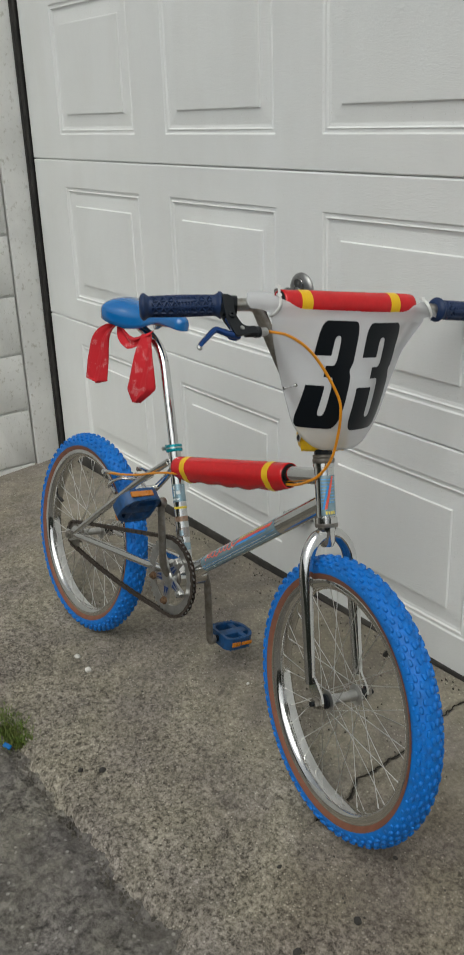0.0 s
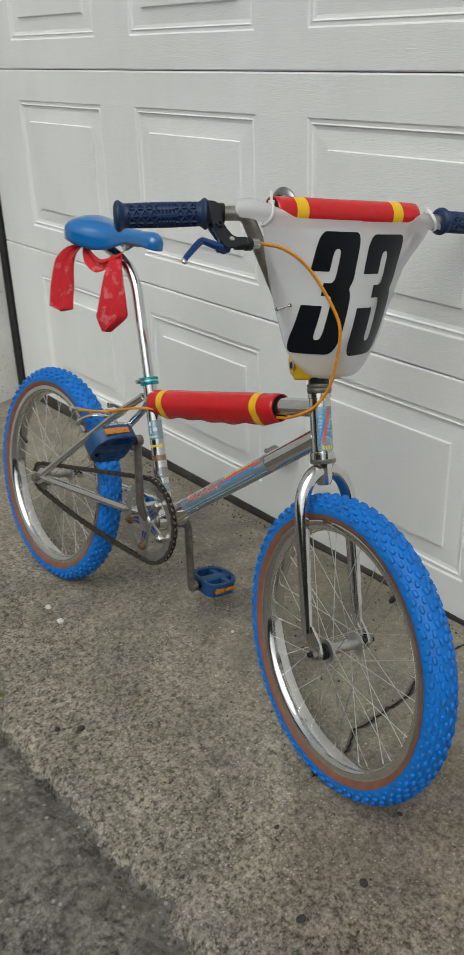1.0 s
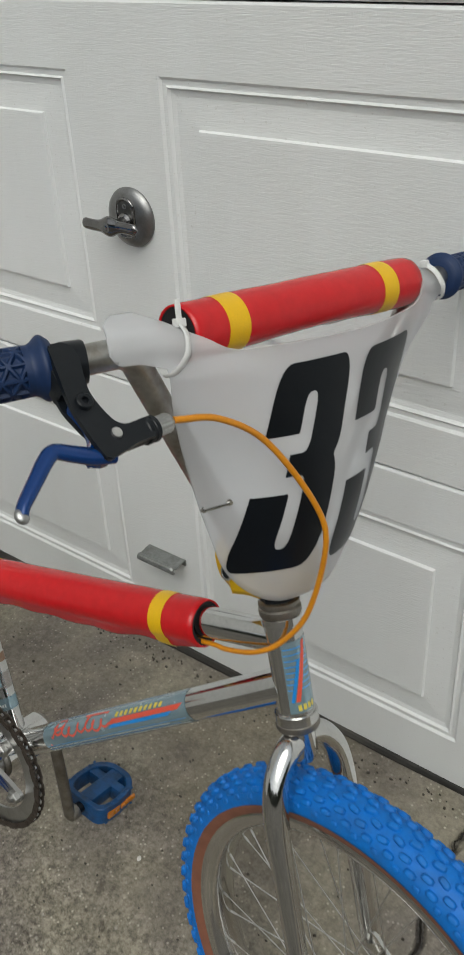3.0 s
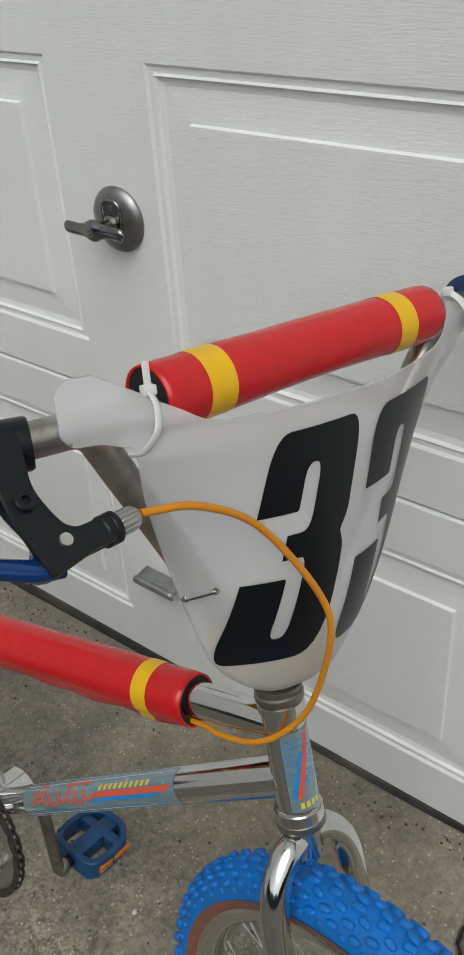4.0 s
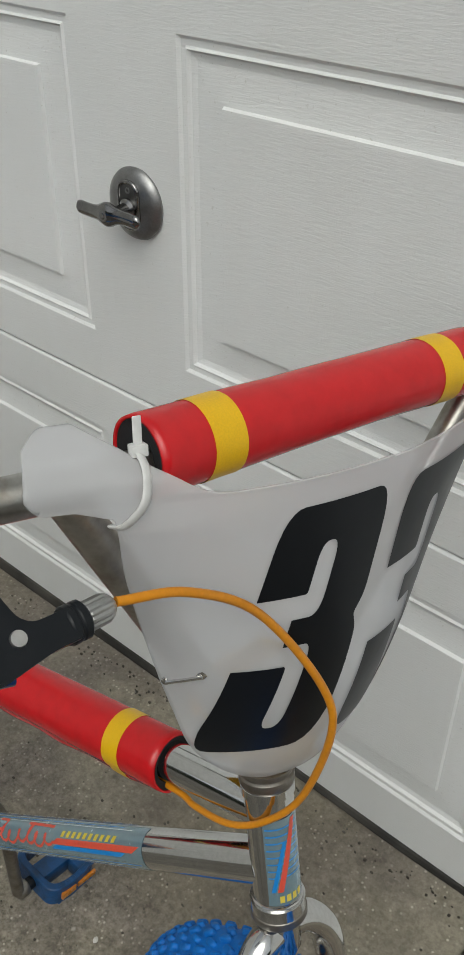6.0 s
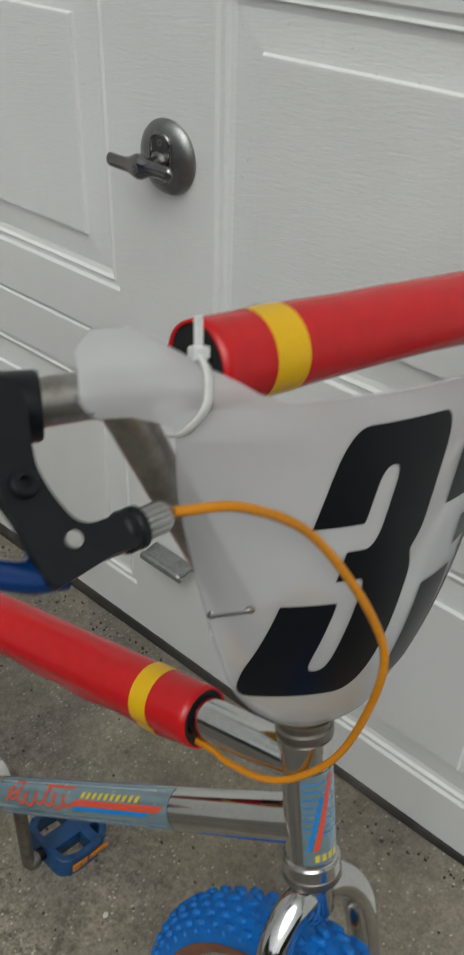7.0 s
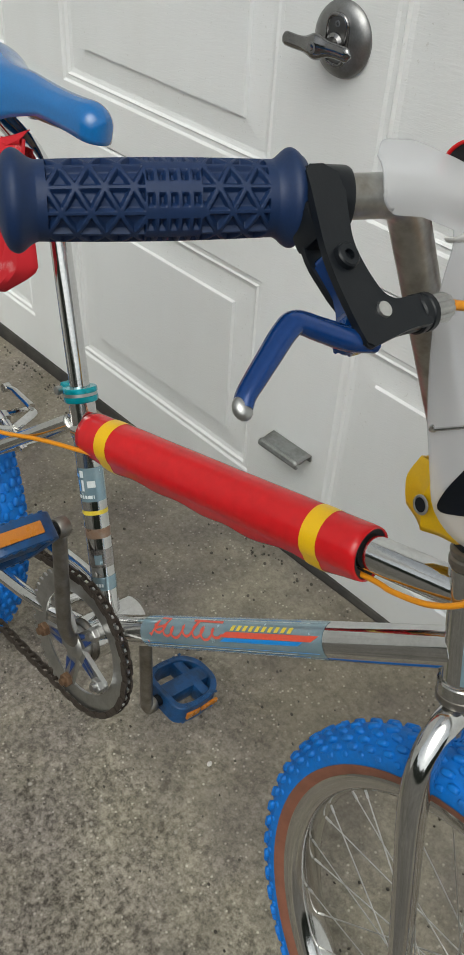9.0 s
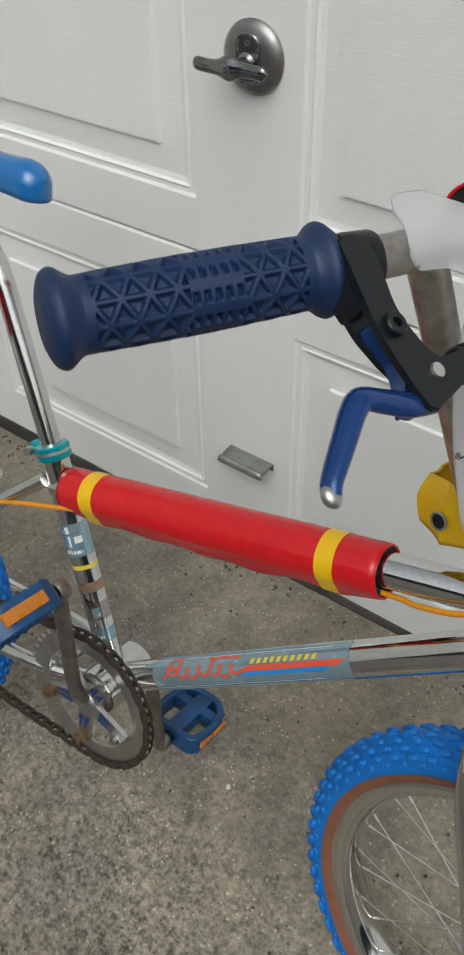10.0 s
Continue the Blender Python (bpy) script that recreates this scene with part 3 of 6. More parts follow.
part("bottom_seal", bm, DUSTY_RUBBER, door, "dirty black rubber seal")

# lock
LOCK = Vector((0.003, 0.0, 0.829))
bm = bmesh.new()
to_front = Matrix.Translation(LOCK) @ pose(0, 0, 0, 90, 0, 0) @ Matrix.Scale(0.95, 4)
lathe(bm, [(0.0002, -0.001), (0.0415, -0.001), (0.0425, 0.003), (0.0405, 0.007), (0.034, 0.0105), (0.026, 0.013), (0.0002, 0.0135)], 48, to_front)
rosette = part("door_lock", bm, LOCK_METAL, door, "round satin metal lock plate with a T-handle")
bm = bmesh.new()
cover = round_outline([(-0.0150, -0.026), (0.0150, -0.026), (0.0150, 0.028), (-0.0150, 0.028)], 0.0145, 7)
tube(bm, [to_front @ Vector((x, y, 0.0140)) for x, y in cover + cover[:1]], 0.0026, 10)
part("cover_rim", bm, LOCK_CHROME, rosette)
# The inside of the cover is a darker zinc than the plate.
bm = bmesh.new()
slab_of(bm, [(x * 0.96, y * 0.97) for x, y in cover], 0.0022, to_front @ pose(0, 0, 0.0138), 0.0)
part("keyhole_cover", bm, DARK_ZINC, rosette)
bm = bmesh.new()
lathe(bm, [(0.0022, 0.0), (0.0036, 0.0), (0.0036, 0.0012), (0.0022, 0.0012)], 16, to_front @ pose(0, 0.0185, 0.0148), closed=True)
part("cover_rivet", bm, LOCK_METAL, rosette)
bm = bmesh.new()
lathe(bm, [(0.0002, 0.012), (0.0125, 0.012), (0.0125, 0.018), (0.0085, 0.021), (0.008, 0.034), (0.0095, 0.037), (0.0002, 0.037)], 24, to_front @ pose(0, -0.003, 0))
part("spindle", bm, LOCK_CHROME, rosette)
bm = bmesh.new()
m_ = to_front @ pose(-0.005, -0.003, 0.043, 0, 0, 1)
reach = np.linspace(-1, 1, 31)
tube(bm, [m_ @ Vector((0.053 * q, 0.0015 * math.sin(3 * q), 0)) for q in reach], [(0.0078 + 0.0060 * math.exp(-(q / 0.24) ** 2)) * math.sqrt(max(0.03, 1 - max(0.0, (abs(q) - 0.86) / 0.14) ** 2)) for q in reach], 20, flat=0.60, up=m_.to_3x3() @ Vector((0, 0, 1)))
part("t_handle", bm, LOCK_CHROME, rosette, "polished metal T-handle")
bm = bmesh.new()
lathe(bm, [(0.0002, 0.0), (0.0065, 0.0), (0.0065, 0.0015), (0.0045, 0.0022), (0.0002, 0.0005)], 20, to_front @ pose(-0.005, -0.003, 0.0493))
part("key_barrel", bm, LOCK_METAL, rosette)

# pull bracket low on the door
bm = bmesh.new()
prof = [(-0.0005, -0.012), (-0.0010, -0.001), (-0.003, 0.001), (-0.014, 0.0002), (-0.026, -0.0022), (-0.0275, -0.0010), (-0.0310, 0.0005), (-0.0350, -0.0015), (-0.0368, -0.0060), (-0.0350, -0.0105), (-0.0310, -0.0115)]
rows = [[(x, y, 0.261 + z) for y, z in prof] for x in np.linspace(-0.038, 0.041, 9)]
grid_mesh(bm, rows)
bm.normal_update()
pull = part("lift_handle", bm, GALVANISED, door, "bent galvanised steel lift handle")
sol = pull.modifiers.new("thickness", "SOLIDIFY")
sol.thickness = 0.003

# ---- walls round the door ----
bm = bmesh.new()
block(bm, (0.100, 0.165, 2.30), pose(-1.470, -0.0315, 1.13), 0.003)
thing("trim", bm, MASONRY, "white painted timber door jamb board", "door jamb", kind="structure")
bm = bmesh.new()
pts = [(-1.4125 + 0.003 * fnoise(z, 0, 3), -0.010 + 0.002 * fnoise(z, 0, 5, 2), z) for z in np.linspace(0.0, 2.2, 60)]
tube(bm, pts, 0.0070, 8)
block(bm, (0.008, 0.040, 2.19), pose(-1.4165, -0.004, 1.10), 0.002)
thing("weather_strip", bm, BLACK_RUBBER, "black rubber weather strip along the door jamb", "weather strip", kind="structure")

bm = bmesh.new()
block(bm, (0.20, 2.6, 2.9), pose(-1.535, -1.417, 1.1))
wall_w = thing("wall_west", bm, MASONRY, "white painted concrete block side wall", "wall", kind="structure", smooth=False)
bm = bmesh.new()
block(bm, (5.8, 0.2, 0.9), pose(1.25, 0.16, 2.572))
# This overhang is unseen, added to shade the top of the door.
block(bm, (5.9, 0.20, 0.10), pose(1.25, -0.04, 2.34), 0.004)
thing("wall_north", bm, MASONRY, "plain white wall with an unseen eave added to shade the garage door", "wall", kind="structure", smooth=False)
bm = bmesh.new()
block(bm, (0.5, 0.2, 2.3), pose(4.16, 0.14, 1.05))
thing("wall_east", bm, MASONRY, "plain white wall beside the garage door", "wall", kind="structure", smooth=False)
bm = bmesh.new()
block(bm, (0.012, 0.388, 0.199), pose(0, 0, 0), 0.004, 2)
block_mesh = mesh_of("wall_block", bm, MASONRY)
for row in range(11):
    z = -0.093 + 0.2095 * row
    for k in range(5):
        y = -0.318 - 0.398 * k - (0.199 if row % 2 else 0.0)
        part("wall_block", block_mesh, None, wall_w, m=pose(-1.4295, y, z, random.uniform(-0.3, 0.3), 0, 0))
    if row % 2:
        part("wall_block", block_mesh, None, wall_w, m=pose(-1.4295, -0.220, z) @ Matrix.Diagonal((1, 0.49, 1, 1)))


# ---- the bicycle ----
# Its own axes: x ahead, y to its left, z up in its plane, the ground at z = -0.03; it leans with its left grip against the door.
SIZE, LEAN_DEG, NOSE_DEG, YAW_DEG, STEER_DEG = 0.955, 11.1, -1.05, 0.6, 9.6
BIKE = pose(0.0272, -0.4947, 0.0268, -LEAN_DEG, NOSE_DEG, YAW_DEG) @ Matrix.Scale(SIZE, 4)
bike = empty("bicycle", BIKE, "chrome BMX bicycle with blue tyres leaning against the garage door", "bicycle")

REAR, FRONT, BB = Vector((-0.338, 0, 0.2310)), Vector((0.6445, 0, 0.2346)), Vector((0.119, 0, 0.2815))
HEAD_LO, HEAD_HI = Vector((0.535, 0, 0.541)), Vector((0.506, 0, 0.647))
AXIS = (HEAD_HI - HEAD_LO).normalized()
STEER = Matrix.Translation(HEAD_LO) @ Matrix.Rotation(radians(-STEER_DEG), 4, AXIS) @ Matrix.Translation(-HEAD_LO)
SEAT_TOP = Vector((0.018, 0, 0.551))
POST_DIR = (Vector((-0.062, 0, 0.754)) - SEAT_TOP).normalized()


def on_axis(h):
    return HEAD_LO + AXIS * ((h - HEAD_LO.z) / AXIS.z)


# frame
bm = bmesh.new()
down_a, down_b = BB + Vector((0.012, 0, 0.008)), Vector((0.520, 0, 0.5720))
top_a, top_b = Vector((0.026, 0, 0.5115)), Vector((0.509, 0, 0.620))
tube(bm, [HEAD_LO - AXIS * 0.002, HEAD_HI + AXIS * 0.002], 0.0183, 28)
for h in (HEAD_LO, HEAD_HI):
    s = 1 if h is HEAD_HI else -1
    lathe(bm, [(0.0183, -0.004 * s), (0.0198, -0.003 * s), (0.0198, 0.004 * s), (0.0183, 0.005 * s)], 28, axis_to(h - AXIS * 0.006 * s, h + AXIS))
tube(bm, [down_a, down_b], 0.0178, 24)
tube(bm, [top_a, top_b], 0.0160, 24)
tube(bm, [BB, SEAT_TOP + (BB - SEAT_TOP).normalized() * 0.006], 0.0147, 22)
lathe(bm, [(0.0230, -0.036), (0.0275, -0.036), (0.0275, 0.036), (0.0230, 0.036)], 30, Matrix.Translation(BB) @ pose(0, 0, 0, 90), closed=True)
for s in (1, -1):
    tip = Vector((REAR.x + 0.012, s * 0.056, REAR.z + 0.004))
    stay = fillet([BB + Vector((-0.018, s * 0.020, 0.0)), BB + Vector((-0.085, s * 0.043, -0.004)), tip + Vector((0.03, -s * 0.002, 0.004)), tip], 0.06)
    tube(bm, stay, [0.0095] * (len(stay) - 3) + [0.0085, 0.0075, 0.0065], 14)
    stay = fillet([Vector((0.018, s * 0.013, 0.519)), Vector((-0.060, s * 0.037, 0.4545)), tip + Vector((0.03, 0, 0.0248)), tip], 0.05)
    tube(bm, stay, [0.0080] * (len(stay) - 2) + [0.0072, 0.0060], 14)
    slab_of(bm, round_outline([(-0.020, -0.014), (0.008, -0.016), (0.040, 0.000), (0.034, 0.034), (0.018, 0.030), (0.006, 0.014), (-0.018, 0.012)], 0.006), 0.005, Matrix.Translation((REAR.x, s * 0.058, REAR.z)) @ pose(0, 0, 0, 90))
tube(bm, [(-0.092, -0.040, 0.424), (-0.092, 0.040, 0.424)], 0.0065, 12)
tube(bm, [(0.060, -0.032, 0.289), (0.060, 0.032, 0.289)], 0.0070, 12)
frame_ob = part("frame", bm, CHROME, bike, "polished chrome steel frame")

for s in (1, -1):
    bm = bmesh.new()
    lathe(bm, [(0.006, 0.0), (0.0255, 0.0), (0.0262, 0.003), (0.0240, 0.0065), (0.006, 0.0075)], 30, Matrix.Translation(BB) @ pose(0, s * 0.0358, 0, -90 * s))
    part("bearing_cup", bm, STEEL, frame_ob)


def wrap(bm, a, b, r, u0, u1, w0, w1, nu=2, nw=6, slant=0.0, up=Vector((0, 0, 1))):
    """A decal on a tube from a to b: along it from u0 to u1 metres, round it from w0 to w1 degrees (0 faces the bicycle's right)."""
    d = (b - a).normalized()
    right = Vector((0, -1, 0))
    above = right.cross(d).normalized()
    if above.z < 0 and abs(d.z) < 0.9:
        above = -above
    rows = []
    for i in range(nu + 1):
        row = []
        for k in range(nw + 1):
            w = w0 + (w1 - w0) * k / nw
            u = u0 + (u1 - u0) * i / nu + slant * (w - w0) / max(1e-6, abs(w1 - w0))
            t = radians(w)
            row.append(a + d * u + (right * math.cos(t) + above * math.sin(t)) * r)
        rows.append(row)
    grid_mesh(bm, rows)


def ribbon(bm, a, b, r, pts, width):
    """A pen stroke on a tube: points of metres along it and degrees round it."""
    for (u0, w0), (u1, w1) in zip(pts, pts[1:]):
        n = 3
        d = (b - a).normalized()
        right = Vector((0, -1, 0))
        above = right.cross(d).normalized()
        if above.z < 0:
            above = -above
        k = 1.0 / radians(1) / r
        du, dw = u1 - u0, (w1 - w0) / k
        le = math.hypot(du, dw) or 1e-6
        px, pw = -dw / le * width / 2, du / le * width / 2 * k
        rows = []
        for i in range(n + 1):
            u, w = u0 + (u1 - u0) * i / n, w0 + (w1 - w0) * i / n
            rows.append([a + d * (u + s * px) + (right * math.cos(radians(w + s * pw)) + above * math.sin(radians(w + s * pw))) * r for s in (-1, 1)])
        grid_mesh(bm, rows)


# decals of the down tube: a pale band, a red scrawl, a two-coloured flash with small bars
DLEN = (down_b - down_a).length
u_of = lambda x: (x - down_a.x) / (down_b.x - down_a.x) * DLEN
bm = bmesh.new()
wrap(bm, down_a, down_b, 0.01805, u_of(0.190), u_of(0.413), -80, 95, 12, 14)
decal = part("down_tube_decal", bm, DECAL_BASE, frame_ob, "pale blue decal band with red and yellow graphics")
for i in range(9):  # fine lines along the band
    bm = bmesh.new()
    w = -48 + 9 * i if i < 4 else 40 + 9 * i
    wrap(bm, down_a, down_b, 0.01815, u_of(0.192), u_of(0.408 - 0.012 * (i % 3)), w, w + 2.2, 6, 1)
    part("decal_stripe", bm, DECAL_BLUE if i % 2 else DECAL_PALE, frame_ob)
bm = bmesh.new()
strokes = []
for i in range(85):  # a row of slanting loops in place of lettering
    q = i / 84
    tall = 15 + 15 * max(0.0, 1 - q * 9) + 12 * math.exp(-((q - 0.62) / 0.07) ** 2)
    w = 30 + 1.25 * tall * math.sin(q * 44 - 0.6) + 8 * math.sin(q * 13)
    strokes.append((u_of(0.204 + 0.094 * q + 0.0046 * math.cos(q * 44) + 0.00020 * (w - 20)), w))
ribbon(bm, down_a, down_b, 0.01825, strokes, 0.0028)
ribbon(bm, down_a, down_b, 0.01825, [(u_of(0.200), -16), (u_of(0.216), 76), (u_of(0.229), 74), (u_of(0.226), 46), (u_of(0.212), 34)], 0.0030)
ribbon(bm, down_a, down_b, 0.01825, [(u_of(0.262), 70), (u_of(0.300), 66)], 0.003)
wrap(bm, down_a, down_b, 0.01825, u_of(0.300), u_of(0.402), 16, 34, 8, 2, 0.010)
part("decal_script", bm, DECAL_RED, frame_ob)
bm = bmesh.new()
wrap(bm, down_a, down_b, 0.0182, u_of(0.300), u_of(0.388), 2, 15, 8, 2, 0.008)
part("decal_flash", bm, DECAL_BLUE, frame_ob)
for i in range(10):
    bm = bmesh.new()
    wrap(bm, down_a, down_b, 0.01825, u_of(0.312 + 0.0072 * i), u_of(0.316 + 0.0072 * i), 38, 56, 1, 2, 0.002)
    part("decal_bar", bm, DECAL_YELLOW, frame_ob)

# decals of the head tube and the seat tube
hl, hh = HEAD_LO - AXIS * 0.0, HEAD_HI
bm = bmesh.new()


def head_wrap(bm, u0, u1, w0, w1, nu=2, nw=6, slant=0.0, r=0.0186):
    """On the head tube; 0 degrees faces ahead, plus turns to the bicycle's right."""
    rows = []
    ahead = Vector((0, -1, 0)).cross(AXIS).normalized()
    if ahead.x < 0:
        ahead = -ahead
    for i in range(nu + 1):
        row = []
        for k in range(nw + 1):
            w = radians(w0 + (w1 - w0) * k / nw + slant * i / nu)
            u = u0 + (u1 - u0) * i / nu
            row.append(HEAD_LO + AXIS * u + (ahead * math.cos(w) + Vector((0, -1, 0)) * math.sin(w)) * r)
        rows.append(row)
    grid_mesh(bm, rows)


head_wrap(bm, 0.012, 0.086, -70, 70, 6, 16)
part("head_tube_decal", bm, DECAL_BASE, frame_ob, "pale blue head tube decal with red and blue slashes")
for i in range(8):
    bm = bmesh.new()
    head_wrap(bm, 0.036 + 0.006 * i, 0.0372 + 0.006 * i, -20, 66, 1, 10, 0, 0.01868)
    part("head_decal_line", bm, DECAL_BLUE, frame_ob)
bm = bmesh.new()
head_wrap(bm, 0.024, 0.066, 52, 62, 6, 2, -34, 0.01872)
part("head_decal_blue_slash", bm, DECAL_BLUE, frame_ob)
bm = bmesh.new()
head_wrap(bm, 0.024, 0.084, 34, 48, 6, 2, -46, 0.01875)
part("head_decal_slash", bm, DECAL_RED, frame_ob)
for i in range(4):
    bm = bmesh.new()
    head_wrap(bm, 0.0145, 0.0205, 44 - 16 * i, 33 - 16 * i, 1, 2, 0, 0.01875)
    part("head_decal_bar", bm, DECAL_YELLOW, frame_ob)
ST = (SEAT_TOP - BB).normalized()
BROWN_DECAL = worn("brown_decal", (0.34, 0.22, 0.15), (0.42, 0.38, 0.34), 0.28, 0.5, 90, 400, 0.6, 0.0)
for u0, u1, m_ in ((0.165, 0.205, DECAL_BASE), (0.149, 0.154, DECAL_YELLOW), (0.120, 0.132, BROWN_DECAL), (0.084, 0.106, DECAL_FADED), (0.055, 0.072, DECAL_BASE)):
    bm = bmesh.new()
    wrap(bm, BB, SEAT_TOP, 0.0149, u0, u1, -150, 40, 2, 14)
    part("seat_tube_decal", bm, m_, frame_ob)
for u0, u1, w0, w1, m_ in ((0.194, 0.202, -20, 0, DECAL_PALE), (0.194, 0.198, 4, 30, DECAL_BLUE), (0.182, 0.190, -70, -34, DECAL_PALE), (0.178, 0.191, -18, -6, DECAL_PALE), (0.178, 0.191, 2, 12, DECAL_BLUE), (0.169, 0.173, -60, 30, DECAL_PALE), (0.088, 0.100, -60, -24, DECAL_BASE), (0.060, 0.064, -50, 30, DECAL_PALE)):
    bm = bmesh.new()
    wrap(bm, BB, SEAT_TOP, 0.0150, u0, u1, w0, w1, 1, 5)
    part("decal_mark", bm, m_, frame_ob)


def tyre_mesh():
    bm = bmesh.new()
    R, r, seg = 0.2275, 0.0240, 96
    prof = [(R + r * math.cos(radians(a)), r * 1.02 * math.sin(radians(a))) for a in range(-126, 127, 12)]
    rings = []
    for k in range(seg):
        t = 2 * math.pi * k / seg
        rings.append([(p * math.cos(t), y, p * math.sin(t)) for p, y in prof])
    grid_mesh(bm, [[ring[i] for ring in rings] for i in range(len(prof))], True)
    bmesh.ops.recalc_face_normals(bm, faces=bm.faces[:])

    def knob(t, a, lt, lw, hgt, turn=0.0):
        """A tread block at the angle t round the wheel and a across the section."""
        ca, sa = math.cos(a), math.sin(a)
        rad = Vector((math.cos(t), 0, math.sin(t)))
        tan = Vector((-math.sin(t), 0, math.cos(t)))
        nor = rad * ca + Vector((0, 1, 0)) * sa
        across = rad * -sa + Vector((0, 1, 0)) * ca
        c = rad * R + nor * r
        ax, bx = tan * math.cos(turn) + across * math.sin(turn), across * math.cos(turn) - tan * math.sin(turn)
        rings = []
        for lift, size in ((-0.0012, 0.56), (hgt * 0.60, 0.50), (hgt * 0.92, 0.42), (hgt, 0.30)):
            ring = []
            for k in range(8):
                w = math.pi / 4 * (k + 0.5)
                cw, sw = math.cos(w), math.sin(w)
                ring.append(bm.verts.new(c + nor * lift + ax * lt * size * math.copysign(abs(cw) ** 0.7, cw) + bx * lw * size * math.copysign(abs(sw) ** 0.7, sw)))
            rings.append(ring)
        bm.faces.new(rings[-1])
        for lo, hi in zip(rings, rings[1:]):
            for k in range(8):
                bm.faces.new((lo[k], lo[(k + 1) % 8], hi[(k + 1) % 8], hi[k]))
    n = 64
    for i in range(n):
        t, half = 2 * math.pi * i / n, math.pi / n
        for s in (1, -1):
            knob(t + 0.16 * half * s, s * radians(10), 0.0126, 0.0064, 0.0037, 0.22 * s)
            knob(t + half * (1.0 + 0.10 * s), s * radians(27), 0.0118, 0.0064, 0.0039, -0.15 * s)
            knob(t + 0.12 * half * s, s * radians(45), 0.0118, 0.0064, 0.0044, 0.10 * s)
            knob(t + half, s * radians(62), 0.0110, 0.0064, 0.0042)
            knob(t + 0.10 * half, s * radians(77), 0.0075, 0.0060, 0.0020)
    return mesh_of("tyre", bm, TYRE_BLUE, True, 55)


def sidewall_mesh():
    bm = bmesh.new()
    R, r, seg = 0.2275, 0.0240, 96
    for s in (1, -1):
        prof = [(R + (r + 0.0007) * math.cos(radians(a)), s * (r + 0.0007) * 1.02 * math.sin(radians(a))) for a in (98, 105, 112, 119, 126, 132, 139)]
        rows = [[(p * math.cos(2 * math.pi * k / seg), y, p * math.sin(2 * math.pi * k / seg)) for k in range(seg)] for p, y in prof]
        grid_mesh(bm, rows, True)
    return mesh_of("sidewall", bm, TAN_WALL)


def rim_mesh():
    bm = bmesh.new()
    prof = [(0.2105, 0.0165), (0.2135, 0.0182), (0.2142, 0.0203), (0.2112, 0.0212), (0.2020, 0.0195), (0.1975, 0.0165), (0.1945, 0.0095), (0.1932, 0.0)]
    full = prof + [(p, -y) for p, y in prof[-2::-1]] + [(0.2040, -0.0120), (0.2015, 0.0), (0.2040, 0.0120)]
    seg = 120
    rows = [[(p * math.cos(2 * math.pi * k / seg), y, p * math.sin(2 * math.pi * k / seg)) for k in range(seg)] for p, y in full]
    grid_mesh(bm, rows + [rows[0]], True)
    bmesh.ops.remove_doubles(bm, verts=bm.verts[:], dist=0.00001)
    return mesh_of("rim", bm, CHROME)


TYRE, WALL, RIM = tyre_mesh(), sidewall_mesh(), rim_mesh()
side = pose(0, 0, 0, -90)  # turns the lathe's z to the wheel's axle
bm = bmesh.new()
prof = [(0.0045, -0.034), (0.009, -0.034), (0.0195, -0.0315), (0.0195, -0.0290), (0.0105, -0.0265), (0.0090, -0.012), (0.0090, 0.012), (0.0105, 0.0265), (0.0195, 0.0290), (0.0195, 0.0315), (0.009, 0.034), (0.0045, 0.034)]
lathe(bm, prof, 28, side)
HUB = mesh_of("hub", bm, ALLOY)
bm = bmesh.new()
tube(bm, [(0, -0.066, 0), (0, 0.066, 0)], 0.0046, 12)
for s in (1, -1):
    lathe(bm, [(0.0046, 0.030), (0.0135, 0.034), (0.0135, 0.0385), (0.0095, 0.0400), (0.0095, 0.0455)], 16, pose(0, 0, 0, -90 * s))
AXLE = mesh_of("axle", bm, BLACK_METAL)
bm = bmesh.new()
lathe(bm, [(0.0046, 0.0), (0.0112, 0.0), (0.0112, 0.0018), (0.0088, 0.0020), (0.0088, 0.0085), (0.0078, 0.0098), (0.0046, 0.0098)], 6, Matrix())
NUT = mesh_of("axle_nut", bm, STEEL, False)


def spoke_mesh(side_sign, lead):
    """A spoke from the flange near the hub's top to the rim, leaning by lead degrees round it."""
    bm = bmesh.new()
    a = Vector((0.0175 * math.sin(radians(lead * 1.55)), side_sign * 0.0303, 0.0175 * math.cos(radians(lead * 1.55))))
    b = Vector((0.0, side_sign * 0.004, 0.1925))
    tube(bm, [a, b], 0.00078, 6)
    tube(bm, [b - (b - a).normalized() * 0.008, b], 0.0014, 6)
    return mesh_of("spoke", bm, SPOKE)


SPOKES = {(s, l): spoke_mesh(s, l) for s in (1, -1) for l in (52, -52)}


